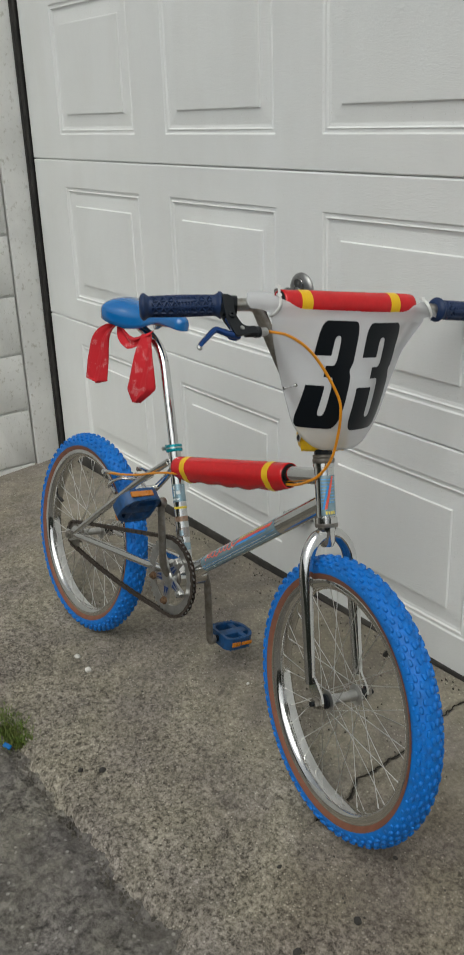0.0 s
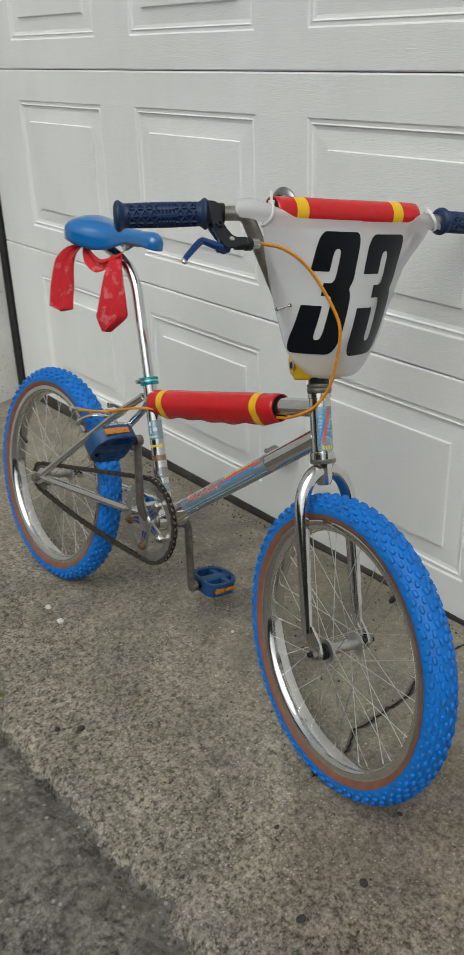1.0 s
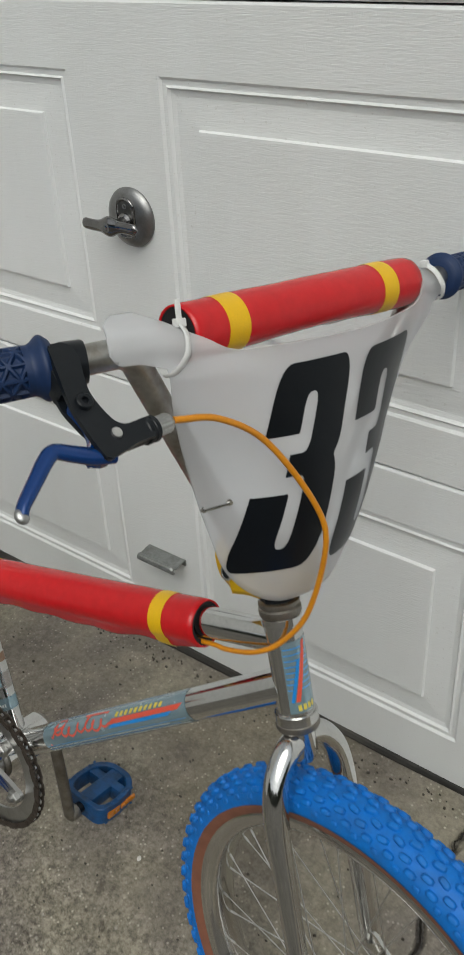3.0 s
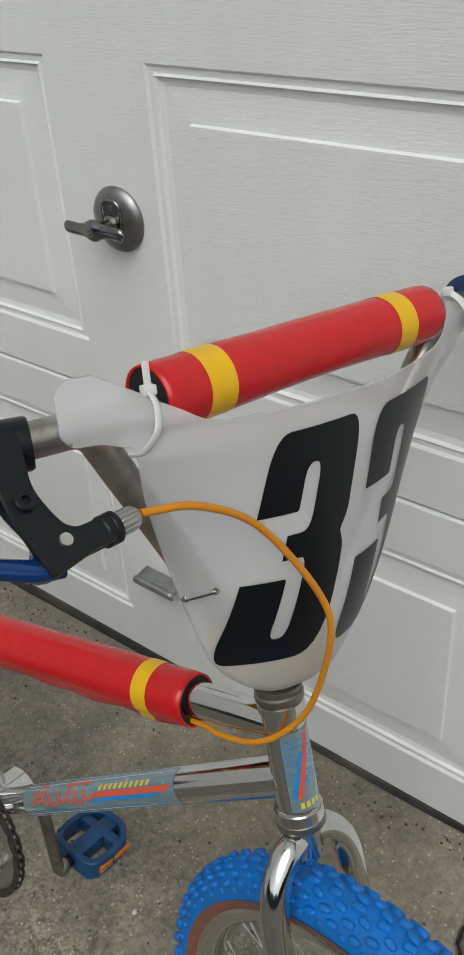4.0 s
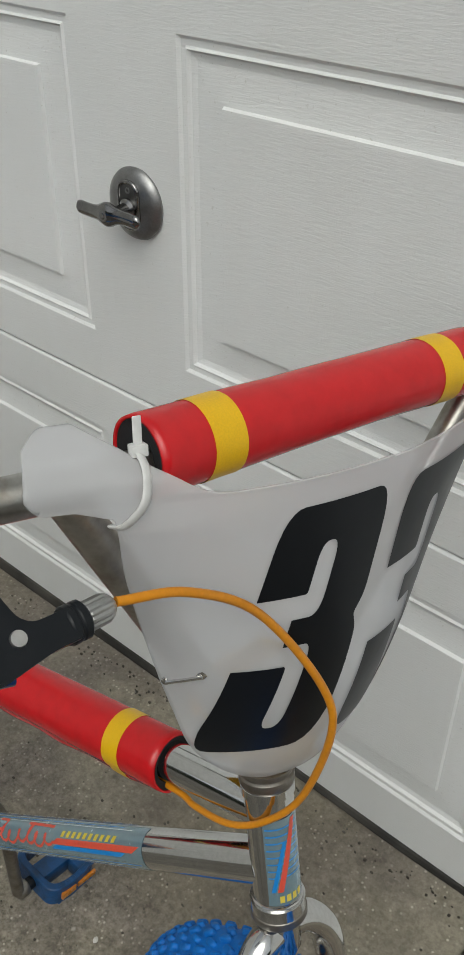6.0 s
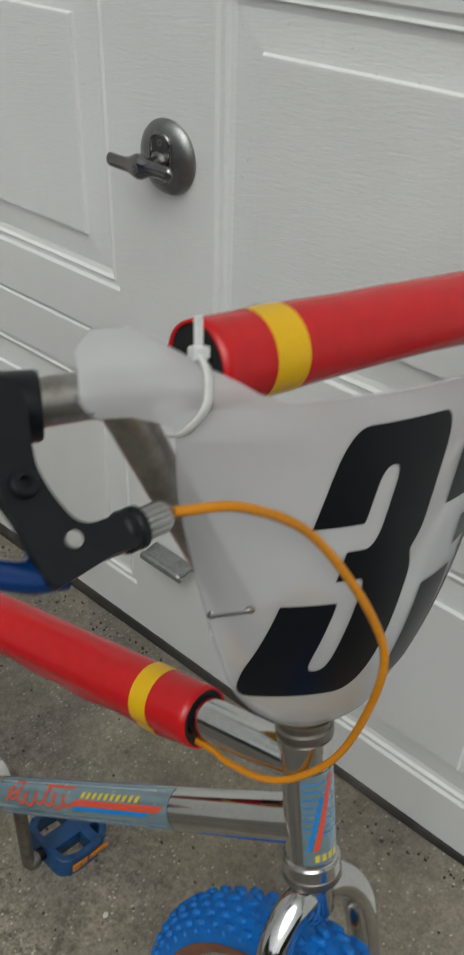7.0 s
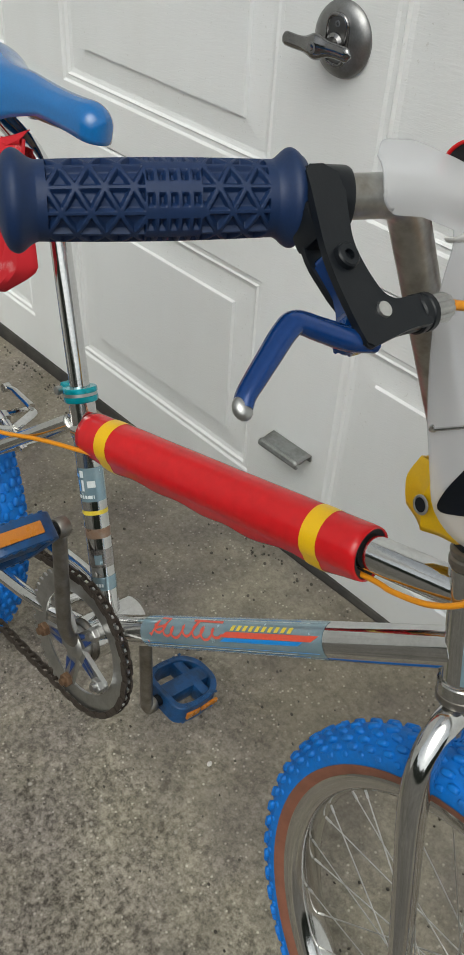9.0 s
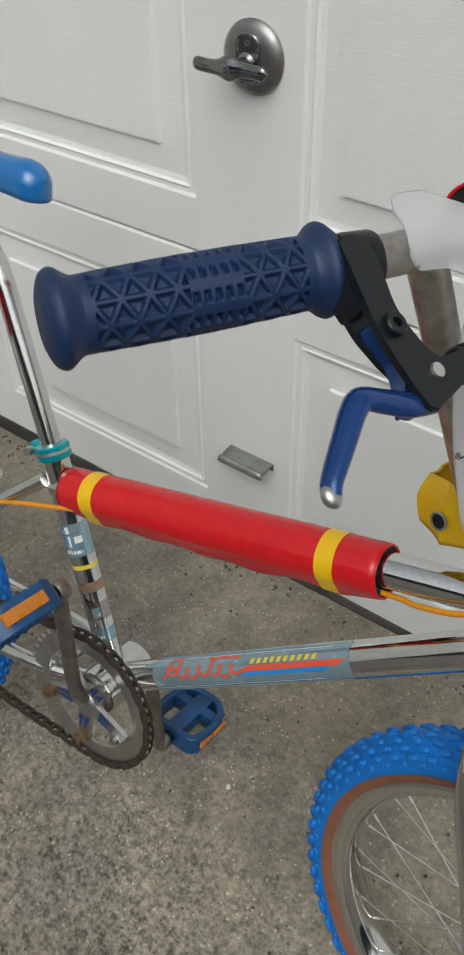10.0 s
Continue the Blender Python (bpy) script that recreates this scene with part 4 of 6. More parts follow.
def wheel(name, m, valve_at, label):
    w = part(name, RIM, None, bike, label, m @ Matrix.Scale(1.038, 4))
    part("tyre", TYRE, None, w, "blue knobbly rubber tyre")
    part("sidewall", WALL, None, w, "tan brown tyre sidewall")
    part("hub", HUB, None, w)
    part("axle", AXLE, None, w)
    for s in (1, -1):
        part("axle_nut", NUT, None, w, m=pose(0, s * (0.0505 if name == "front_wheel" else 0.0580), 0, -90 * s))
    for i in range(36):
        s = 1 if i % 2 else -1
        l = 52 if (i // 2) % 2 else -52
        part("spoke", SPOKES[s, l], None, w, m=pose(0, 0, 0, 0, 10 * i + 4, 0))
    b = bmesh.new()
    lathe(b, [(0.0030, 0.0), (0.0032, -0.012), (0.0042, -0.013), (0.0042, -0.027), (0.0034, -0.029), (0.0002, -0.029)], 12, pose(0, 0, 0.194))
    part("valve", b, BLACK_RUBBER, w, "black valve cap", m=pose(0, 0, 0, 0, valve_at, 0))
    return w


wheel("front_wheel", STEER @ Matrix.Translation(FRONT) @ pose(0, 0, 0, 0, 3, 0), 34, "front wheel with chrome rim and blue knobbly tyre")
rear = wheel("rear_wheel", Matrix.Translation(REAR) @ pose(0, 0, 0, 0, 17, 0), -95, "rear wheel with chrome rim and blue knobbly tyre")
bm = bmesh.new()
outline = []
for i in range(16):
    for f, rr in ((-0.30, 0.0300), (-0.12, 0.0355), (0.12, 0.0355), (0.30, 0.0300)):
        t = 2 * math.pi * (i + f) / 16
        outline.append((rr * math.cos(t), rr * math.sin(t)))
slab_of(bm, outline, 0.003, pose(0, -0.044, 0, 90))
lathe(bm, [(0.005, 0.028), (0.024, 0.030), (0.024, 0.042), (0.016, 0.046), (0.005, 0.046)], 24, pose(0, 0, 0, 90))
part("sprocket", bm, STEEL, rear, "dark freewheel sprocket")

# fork
bm = bmesh.new()
crown = on_axis(0.527)
tube(bm, [on_axis(0.540), on_axis(0.505), on_axis(0.496)], [0.0165, 0.0155, 0.0110], 24)
tube(bm, [on_axis(0.548), on_axis(0.536)], 0.0212, 28)
drop = FRONT + Vector((-0.030, 0, 0.024))
for s in (1, -1):
    leg = spline([crown + Vector((0.002, s * 0.004, -0.006)), crown + Vector((0.006, s * 0.026, -0.014)), crown + Vector((0.013, s * 0.044, -0.040)), crown + Vector((0.024, s * 0.0505, -0.082)), Vector((0.583, s * 0.0520, 0.375)), drop + Vector((0, s * 0.0525, 0))], 7)
    k = len(leg)
    tube(bm, leg, [0.0128 if i < k * 0.55 else 0.0128 - 0.0030 * (i - k * 0.55) / (k * 0.45) for i in range(k)], 18)
    slab_of(bm, round_outline([(-0.040, 0.034), (-0.022, 0.040), (0.006, 0.018), (0.014, 0.002), (0.010, -0.012), (-0.004, -0.015), (-0.016, -0.006), (-0.034, 0.012)], 0.006), 0.0045, Matrix.Translation((FRONT.x, s * 0.0500, FRONT.z)) @ pose(0, 0, 0, 90))
bm.transform(STEER)
fork = part("fork", bm, CHROME, bike, "chrome tubular fork")
for h, rr in ((HEAD_LO - AXIS * 0.005, 0.0218), (HEAD_HI + AXIS * 0.004, 0.0205)):
    bm = bmesh.new()
    lathe(bm, [(0.012, -0.005), (rr - 0.001, -0.005), (rr, -0.003), (rr, 0.002), (rr - 0.0025, 0.0045), (0.012, 0.0055)], 30, axis_to(h, h + AXIS))
    part("headset_cup", bm, STEEL, bike, "chrome headset cup")
bm = bmesh.new()
lathe(bm, [(0.011, 0.008), (0.0192, 0.008), (0.0200, 0.010), (0.0200, 0.013), (0.0175, 0.0145), (0.011, 0.0145)], 30, axis_to(HEAD_HI, HEAD_HI + AXIS))
part("headset_race", bm, STEEL, bike, "chrome headset race")
bm = bmesh.new()
lathe(bm, [(0.010, 0.0145), (0.0172, 0.0145), (0.0172, 0.0235), (0.0135, 0.0265), (0.0112, 0.030), (0.010, 0.030)], 8, axis_to(HEAD_HI, HEAD_HI + AXIS))
bm.transform(STEER)
part("locknut", bm, BLACK_METAL, bike, "dark headset locknut", smooth=False)

# stem, handlebar, crossbar
OC = 0.014  # middle of the bar
BAR_LO = Vector((0.489, OC, 0.715))
bm = bmesh.new()
tube(bm, [HEAD_HI + AXIS * 0.01, on_axis(0.712)], 0.0111, 18)
block(bm, (0.040, 0.050, 0.036), Matrix.Translation((on_axis(0.712).x + 0.008, OC, 0.715)), 0.008, 3)
bm.transform(STEER)
part("stem", bm, DULL_CHROME, bike, "dull chrome handlebar stem")


def bar_side(s):
    ends = [(0.4758, OC - 0.2265, 0.9254), (0.4242, OC - 0.355, 0.9133)] if s < 0 else [(0.4865, OC + 0.204, 0.9280), (0.4720, OC + 0.320, 0.9240)]
    return [(BAR_LO.x, OC, BAR_LO.z), (BAR_LO.x, OC + s * 0.046, BAR_LO.z), (0.4902, OC + s * 0.1735, 0.9292)] + ends


bm = bmesh.new()
for s in (1, -1):
    p = bar_side(s)
    tube(bm, fillet(p, 0.013, 9), 0.0111, 18)
tube(bm, [(0.492, OC - 0.172, 0.930), (0.492, OC + 0.172, 0.930)], 0.0090, 16)
bm.transform(STEER)
part("handlebar", bm, DULL_CHROME, bike, "worn chrome high-rise handlebar with crossbar")


# grips
def grip(s):
    p = bar_side(s)
    a, b = Vector(p[3]), Vector(p[4])
    if s > 0:
        a = a + (b - a).normalized() * 0.010
    L = (b - a).length + 0.003
    bm = bmesh.new()
    nu, nw = 300, 190
    body = 0.0172
    rows = []
    cell = 2 * math.pi * body / 10
    for i in range(nu + 1):
        u = L * i / nu
        e0, e1 = u, L - u
        r = body + 0.0014 * math.sin(math.pi * u / L)
        for e in (e0, e1):
            if e < 0.022:
                q = e / 0.022
                r = max(r, body + (0.0058 * math.exp(-((e - 0.0075) / 0.0056) ** 2) if e is e0 else 0.0056 * math.exp(-((e - 0.0072) / 0.0060) ** 2)))
        if e1 < 0.008:
            r = min(r, 0.0228 - 0.010 * (1 - e1 / 0.008) ** 3)
        if e0 < 0.003:
            r = min(r, 0.0205 - 0.006 * (1 - e0 / 0.003) ** 2)
        row = []
        for k in range(nw):
            w = 2 * math.pi * k / nw
            y = w * body
            rr = r
            if 0.021 < e0 and e1 > 0.021:
                va, vb, vc = y / cell, u / 0.0128 + y / cell * 0.5, u / 0.0128 - y / cell * 0.5
                f = min(abs(va - round(va)) * cell, abs(vb - round(vb)) * 0.0110, abs(vc - round(vc)) * 0.0110)
                off = u - L * 0.46
                if abs(off) < 0.0130:  # short sunken bars in place of lettering
                    line, col = (y / cell) % 1.0, ((off + 0.0130) / 0.0052) % 1.0
                    f = 0.00062 + 0.9 * min((min(line, 1 - line) - 0.22) * cell, (min(col, 1 - col) - 0.13) * 0.0052)
                rr = r - 0.0027 * min(1.0, max(0.0, (f - 0.00085) / 0.0010))
            row.append((rr * math.cos(w), rr * math.sin(w), u))
        rows.append(row)
    grid_mesh(bm, rows, True)
    for row, z in ((rows[0], 0), (rows[-1], L)):
        bm.faces.new([bm.verts.new(v) for v in row])
    bmesh.ops.remove_doubles(bm, verts=bm.verts[:], dist=0.000005)
    return part("grip", bm, GRIP_BLUE, bike, "navy blue rubber grip with triangle relief", STEER @ axis_to(a, b))


grip(1)
grip(-1)

# brake lever on the right bar: its plane runs ahead and down from the bar
p = bar_side(-1)
LV = STEER @ Matrix(((0, 0.76, 0.65, 0.488), (1, 0, 0, OC - 0.021), (0, -0.65, 0.76, 0.9295), (0, 0, 0, 1)))


def lever_m(z=0.0):
    return LV @ Matrix.Translation((0, 0, z))


bm = bmesh.new()
strap = round_outline([(-0.2165, -0.0125, 0.003), (-0.2002, -0.0125, 0.006), (-0.1962, -0.003, 0.006), (-0.2010, 0.011, 0.010), (-0.2055, 0.028, 0.010), (-0.2036, 0.0415, 0.010), (-0.1995, 0.0535, 0.004), (-0.194, 0.0577, 0.004), (-0.184, 0.0575, 0.004), (-0.1765, 0.0568, 0.001), (-0.1750, 0.0722, 0.001), (-0.1897, 0.0727, 0.004), (-0.2186, 0.0787, 0.003), (-0.2212, 0.0665, 0.010), (-0.2232, 0.0472, 0.012), (-0.2234, 0.031, 0.012), (-0.2203, 0.0133, 0.012), (-0.2175, -0.002, 0.010)], 0.004)
slab_of(bm, strap, 0.0040, lever_m(0.0072), 0.0013)
slab_of(bm, round_outline([(-0.2200, 0.006), (-0.2205, 0.030), (-0.2150, 0.050), (-0.207, 0.063), (-0.196, 0.062), (-0.198, 0.030), (-0.199, 0.006)], 0.005), 0.003, lever_m(-0.0085), 0.0008)
bar_at = Vector((0.4802, OC - 0.2150, 0.9262))
lathe(bm, [(0.0111, -0.009), (0.0150, -0.009), (0.0158, -0.007), (0.0158, 0.007), (0.0150, 0.009), (0.0111, 0.009)], 26, STEER @ axis_to(bar_at, bar_at + Vector((-0.40, -0.92, -0.05))), closed=True)
block(bm, (0.016, 0.020, 0.018), lever_m(-0.004) @ pose(-0.2125, 0.012, 0), 0.003)
tube(bm, [LV @ Vector((-0.195, 0.0650, 0.001)), LV @ Vector((-0.176, 0.0640, 0.001))], 0.0080, 18)
lathe(bm, [(0.003, 0.0), (0.0088, 0.0), (0.0096, 0.001), (0.0096, 0.004), (0.0090, 0.0045), (0.0090, 0.0058), (0.0096, 0.0065), (0.0096, 0.0095), (0.0086, 0.0105), (0.003, 0.0105)], 22, axis_to(LV @ Vector((-0.1785, 0.0640, 0.001)), LV @ Vector((-0.150, 0.0622, 0.001))))
lev = part("brake_lever", bm, BLACK_METAL, bike, "black brake lever body with a blue blade")
bm = bmesh.new()
blade = spline([(-0.2085, 0.0715, 0), (-0.222, 0.0690, 0), (-0.2345, 0.0632, 0), (-0.2455, 0.0582, 0), (-0.2545, 0.0612, 0), (-0.268, 0.0700, 0), (-0.2815, 0.0790, 0), (-0.2885, 0.0840, 0), (-0.2925, 0.0888, 0)], 6)
for v in blade:  # the finger part turns down and back to the bar
    out = max(0.0, -0.2455 - v.x) / 0.047
    v.x, v.z = v.x + 0.0100 * out, v.z - 0.008 * out
k = len(blade)
tube(bm, [LV @ v for v in blade], [0.0086 - 0.0040 * i / k for i in range(k)], 16, flat=0.72)
slab_of(bm, round_outline([(-0.2190, 0.028), (-0.2125, 0.028), (-0.205, 0.050), (-0.199, 0.066), (-0.2075, 0.0755), (-0.2215, 0.0760), (-0.2285, 0.070), (-0.2165, 0.0575), (-0.2145, 0.048)], 0.004), 0.0105, lever_m(-0.0022), 0.0018)
part("lever_blade", bm, BLUE_METAL, lev, "blue anodised lever blade")
bm = bmesh.new()
lathe(bm, [(0.0046 * math.cos(radians(a)) + 0.0001, 0.0046 * math.sin(radians(a))) for a in range(-90, 91, 15)], 16, LV @ Matrix.Translation((-0.2826, 0.0888, -0.008)) @ Matrix.Diagonal((1, 1.2, 0.8, 1)))
part("lever_tip", bm, ALLOY, lev, "bare metal lever tip")
bm = bmesh.new()
lathe(bm, [(0.0002, 0.0), (0.0040, 0.0), (0.0037, 0.0014), (0.0002, 0.0018)], 18, LV @ Matrix.Translation((-0.2030, 0.0620, 0.0092)))
part("rivet", bm, SPOKE, lev, "bright steel rivet")
bm = bmesh.new()
lathe(bm, [(0.0002, 0.0004), (0.0024, 0.0006), (0.0026, 0.0034), (0.0052, 0.0036), (0.0060, 0.0028), (0.0062, 0.0), (0.0002, 0.0)], 20, LV @ Matrix.Translation((-0.2135, 0.0348, 0.0092)))
part("clamp_bolt", bm, BLACK_METAL, lev, "black hexagon socket bolt")
bm = bmesh.new()
a, b = LV @ Vector((-0.1685, 0.0634, 0.001)), LV @ Vector((-0.150, 0.0620, 0.001))
prof = [(0.003, 0.0), (0.0066, 0.0), (0.0074, 0.002), (0.0074, 0.0115), (0.0064, 0.0140), (0.0040, 0.0165), (0.003, 0.0165)]
rings = []
m_ = axis_to(a, b)
for r_, z_ in prof:
    rings.append([m_ @ Vector((r_ * (1 if j % 3 else 0.90) * math.cos(2 * math.pi * j / 36), r_ * (1 if j % 3 else 0.90) * math.sin(2 * math.pi * j / 36), z_)) for j in range(36)])
grid_mesh(bm, rings, True)
part("barrel_adjuster", bm, ALLOY, lev, "silver knurled cable adjuster", smooth=False)
CABLE_TOP = b

# cable: loops ahead of the bars to the head tube, under the pad to the rear brake
bm = bmesh.new()
loop = [CABLE_TOP, (0.521, -0.132, 0.877), (0.534, -0.086, 0.849), (0.556, -0.043, 0.790), (0.563, -0.030, 0.748), (0.546, -0.018, 0.672), (0.522, -0.019, 0.630), (0.495, -0.022, 0.608), (0.457, -0.015, 0.5905), (0.425, -0.008, 0.5815), (0.30, -0.008, 0.5550), (0.12, -0.008, 0.5150), (0.040, -0.026, 0.500), (-0.01, -0.034, 0.486), (-0.07, -0.044, 0.466), (-0.14, -0.050, 0.450), (-0.187, -0.050, 0.440)]
tube(bm, spline(loop, 8), 0.0026, 10)
part("brake_cable", bm, ORANGE_CABLE, bike, "orange brake cable housing")

# race plate on the bars
PC = OC


def plate_at(o, h):
    """The face of the plate at an offset from its middle and a height."""
    s = 0.552 - 1.5 * max(0.0, 0.80 - h) ** 2 - (1.6 + 17.0 * max(0.0, 0.91 - h)) * o * o
    # the sides are pinched back along a slanting crease
    low = max(0.0, min(1.0, (h - 0.735) / 0.05)) * max(0.0, min(1.0, (0.915 - h) / 0.04))
    near = o < 0
    over = abs(o) - (0.149 - (0.905 - h) * (0.40 if near else 0.435))
    s -= (0.45 if near else 0.15) * low * (over + math.sqrt(over * over + 0.000004)) / 2
    return Vector((s, PC + o, h))


def half_width(h, far=False):
    w = 0.083 + (0.157 - 0.083) * (h - 0.700) / 0.215
    if far:  # the sheet is cut fuller on its far side
        w += 0.013 * max(0.0, min(1.0, (0.84 - h) / 0.10))
    if h < 0.738:
        q = (0.738 - h) / 0.062
        w *= 0.36 + 0.64 * math.sqrt(max(0.0, 1 - q * q))
    return w


def lowest(d, far=False):
    """The lower edge of the sheet at the offset d: the plate's rounded foot and sides, then the tongue."""
    lo, hi = 0.676, 0.9150
    if d <= half_width(lo, far):
        h = lo
    elif d >= half_width(hi, far):
        h = hi
    else:
        for _ in range(40):
            h = (lo + hi) / 2
            lo, hi = (h, hi) if half_width(h, far) < d else (lo, h)
    if d > 0.146:
        q = min(1.0, (d - 0.146) / 0.028)
        h = max(h * (1 - q) + 0.9235 * q, h) if d > 0.157 else h + (0.010 * q * q)
    return h + 0.009 * max(0.0, (d - 0.1855) / 0.011) ** 2.5


TONGUE_END = 0.1965
bm = bmesh.new()
cols = []
for k in range(-110, 111):
    d = abs(k) / 110 * TONGUE_END
    side_ = -1 if k < 0 else 1
    bar_s, bar_z = 0.494 - 0.27 * max(0.0, d - 0.16), 0.9290 - 0.053 * max(0.0, d - 0.16)

    def face_x(h):
        g = max(0.0, min(1.0, (h - 0.885) / 0.030))
        flat_x = plate_at(d * side_, h).x
        gap = bar_s + 0.0136 - flat_x
        return flat_x + g * g * (3 - 2 * g) * (gap + math.sqrt(gap * gap + 0.00001)) / 2
    h0 = lowest(d, k > 0)
    join = max(0.9255, h0)
    col = [Vector((face_x(h0 + (join - h0) * i / 30), d, h0 + (join - h0) * i / 30)) for i in range(30)]
    f = face_x(join) - bar_s
    over = spline([(f, 0, join), (f + 0.0002, 0, max(join, bar_z) + 0.003), (f * 0.86, 0, bar_z + 0.0095), (f * 0.25, 0, bar_z + 0.0165), (-0.012, 0, bar_z + 0.0195), (-0.024, 0, bar_z + 0.0205)], 6)
    run = [0.0]
    for p, q in zip(over, over[1:]):
        run.append(run[-1] + (q - p).length)
    reach = 0.03 + 0.97 * max(0.0, min(1.0, (d - 0.102) / 0.063)) ** 2.1
    reach *= (1 - 0.40 * max(0.0, (d - 0.182) / 0.0145) ** 2.2) * (1.0 if k < 0 else 0.62)
    for i in range(21):
        want = run[-1] * reach * i / 20
        j = max(x for x in range(len(run) - 1) if run[x] <= want + 1e-9)
        q = (want - run[j]) / max(1e-9, run[j + 1] - run[j])
        p = over[j] + (over[j + 1] - over[j]) * min(1.0, q)
        col.append(Vector((bar_s + p.x, d - max(0.0, d - 0.13) / 0.0665 * 0.50 * max(0.0, f - p.x), p.z)))
    wider = 0.0 if k < 0 else 0.72 * max(0.0, d - 0.135)  # the far tongue is the longer one
    cols.append([Vector((p.x - 0.27 * wider, PC + side_ * (p.y + wider), p.z - 0.28 * wider)) for p in col])
grid_mesh(bm, cols)
bmesh.ops.remove_doubles(bm, verts=bm.verts[:], dist=0.000002)
bm.transform(STEER)
plate = part("race_plate", bm, PLATE_WHITE, bike, "curved frosted white plastic race plate with black digits 33")
sol = plate.modifiers.new("thickness", "SOLIDIFY")
sol.thickness, sol.offset = 0.0016, 0.0

THREE = [(0.0, 0.0, 0.16), (1.0, 0.0, 0.22), (1.0, 0.49, 0.05), (0.93, 0.555, 0.02), (1.0, 0.62, 0.05), (1.0, 1.0, 0.16), (0.0, 1.0, 0.24), (0.0, 0.685, 0.0), (0.40, 0.685, 0.02), (0.40, 0.865, 0.07), (0.56, 0.865, 0.07), (0.56, 0.595, 0.09), (0.33, 0.595, 0.0), (0.33, 0.49, 0.0), (0.57, 0.49, 0.06), (0.57, 0.125, 0.07), (0.41, 0.125, 0.07), (0.41, 0.41, 0.02), (0.0, 0.41, 0.0)]


def digit(o0, h0, wide, tall, slant):
    bm = bmesh.new()
    pts = round_outline(THREE, 0.05, 7)
    vs = [bm.verts.new((x, y, 0)) for x, y in pts]
    es = [bm.edges.new((vs[i], vs[(i + 1) % len(vs)])) for i in range(len(vs))]
    bmesh.ops.triangle_fill(bm, edges=es, use_beauty=True, normal=(0, 0, 1))
    for i in range(1, 16):
        bmesh.ops.bisect_plane(bm, geom=bm.verts[:] + bm.edges[:] + bm.faces[:], plane_co=(i / 16, 0, 0), plane_no=(1, 0, 0))
    for i in range(1, 22):
        bmesh.ops.bisect_plane(bm, geom=bm.verts[:] + bm.edges[:] + bm.faces[:], plane_co=(0, i / 22, 0), plane_no=(0, 1, 0))
    for v in bm.verts:
        o, h = o0 + wide * v.co.x + slant * v.co.y, h0 + tall * v.co.y
        n = (plate_at(o + 0.001, h) - plate_at(o, h)).cross(plate_at(o, h + 0.001) - plate_at(o, h)).normalized()
        v.co = plate_at(o, h) + n * (0.0015 if n.x > 0 else -0.0015)
    bm.transform(STEER)
    return part("digit", bm, BLACK_INK, plate, "black number three")


digit(-0.0920, 0.7185, 0.0740, 0.193, 0.020)
digit(-0.0010, 0.7150, 0.0830, 0.194, 0.020)

# staples that pinch the plate's side folds
for s in (-1,):
    bm = bmesh.new()
    a, b = plate_at(s * 0.1105, 0.7870), plate_at(s * 0.0972, 0.7953)
    out = Vector((0.004, s * 0.003, 0))
    tube(bm, [a - out, a + out * 0.5, b + out * 0.5, b - out], 0.0012, 8)
    for q in (a, b):
        lathe(bm, [(0.0016, 0.0), (0.0034, 0.0003), (0.0030, 0.0012), (0.0016, 0.0014)], 14, axis_to(q, q + Vector((0.9, s * 0.4, 0))))
    bm.transform(STEER)
    part("staple", bm, CHROME, plate, "silver wire staple with eyelets")

# cable ties that hold the tongues to the bar
for s in (1, -1):
    bm = bmesh.new()
    at = lambda f, d, h: Vector((0.494 + f - (0.011 if s > 0 else 0.0), OC + s * (d + (0.038 if s > 0 else 0.0)), h))
    strap = spline([at(0.0155, 0.1560, 0.9120), at(0.0225, 0.1545, 0.9150), at(0.0272, 0.1500, 0.9225), at(0.0282, 0.1455, 0.9310), at(0.0215, 0.1412, 0.9415), at(0.0110, 0.1390, 0.9470)], 6)
    tube(bm, strap, 0.0030, 10, flat=0.40, up=(1, 0, 0))
    head = at(0.0105, 0.1385, 0.9470)
    lean = axis_to(head, head + Vector((-0.005, -s * 0.001, 0.024)))
    block(bm, (0.0085, 0.0070, 0.0062), lean, 0.0012)
    if s < 0:
        block(bm, (0.0046, 0.0013, 0.0165), lean @ pose(0, 0, 0.0085), 0.0004, 1)
    bm.transform(STEER)
    part("cable_tie", bm, ZIP_WHITE, bike, "white nylon cable tie")


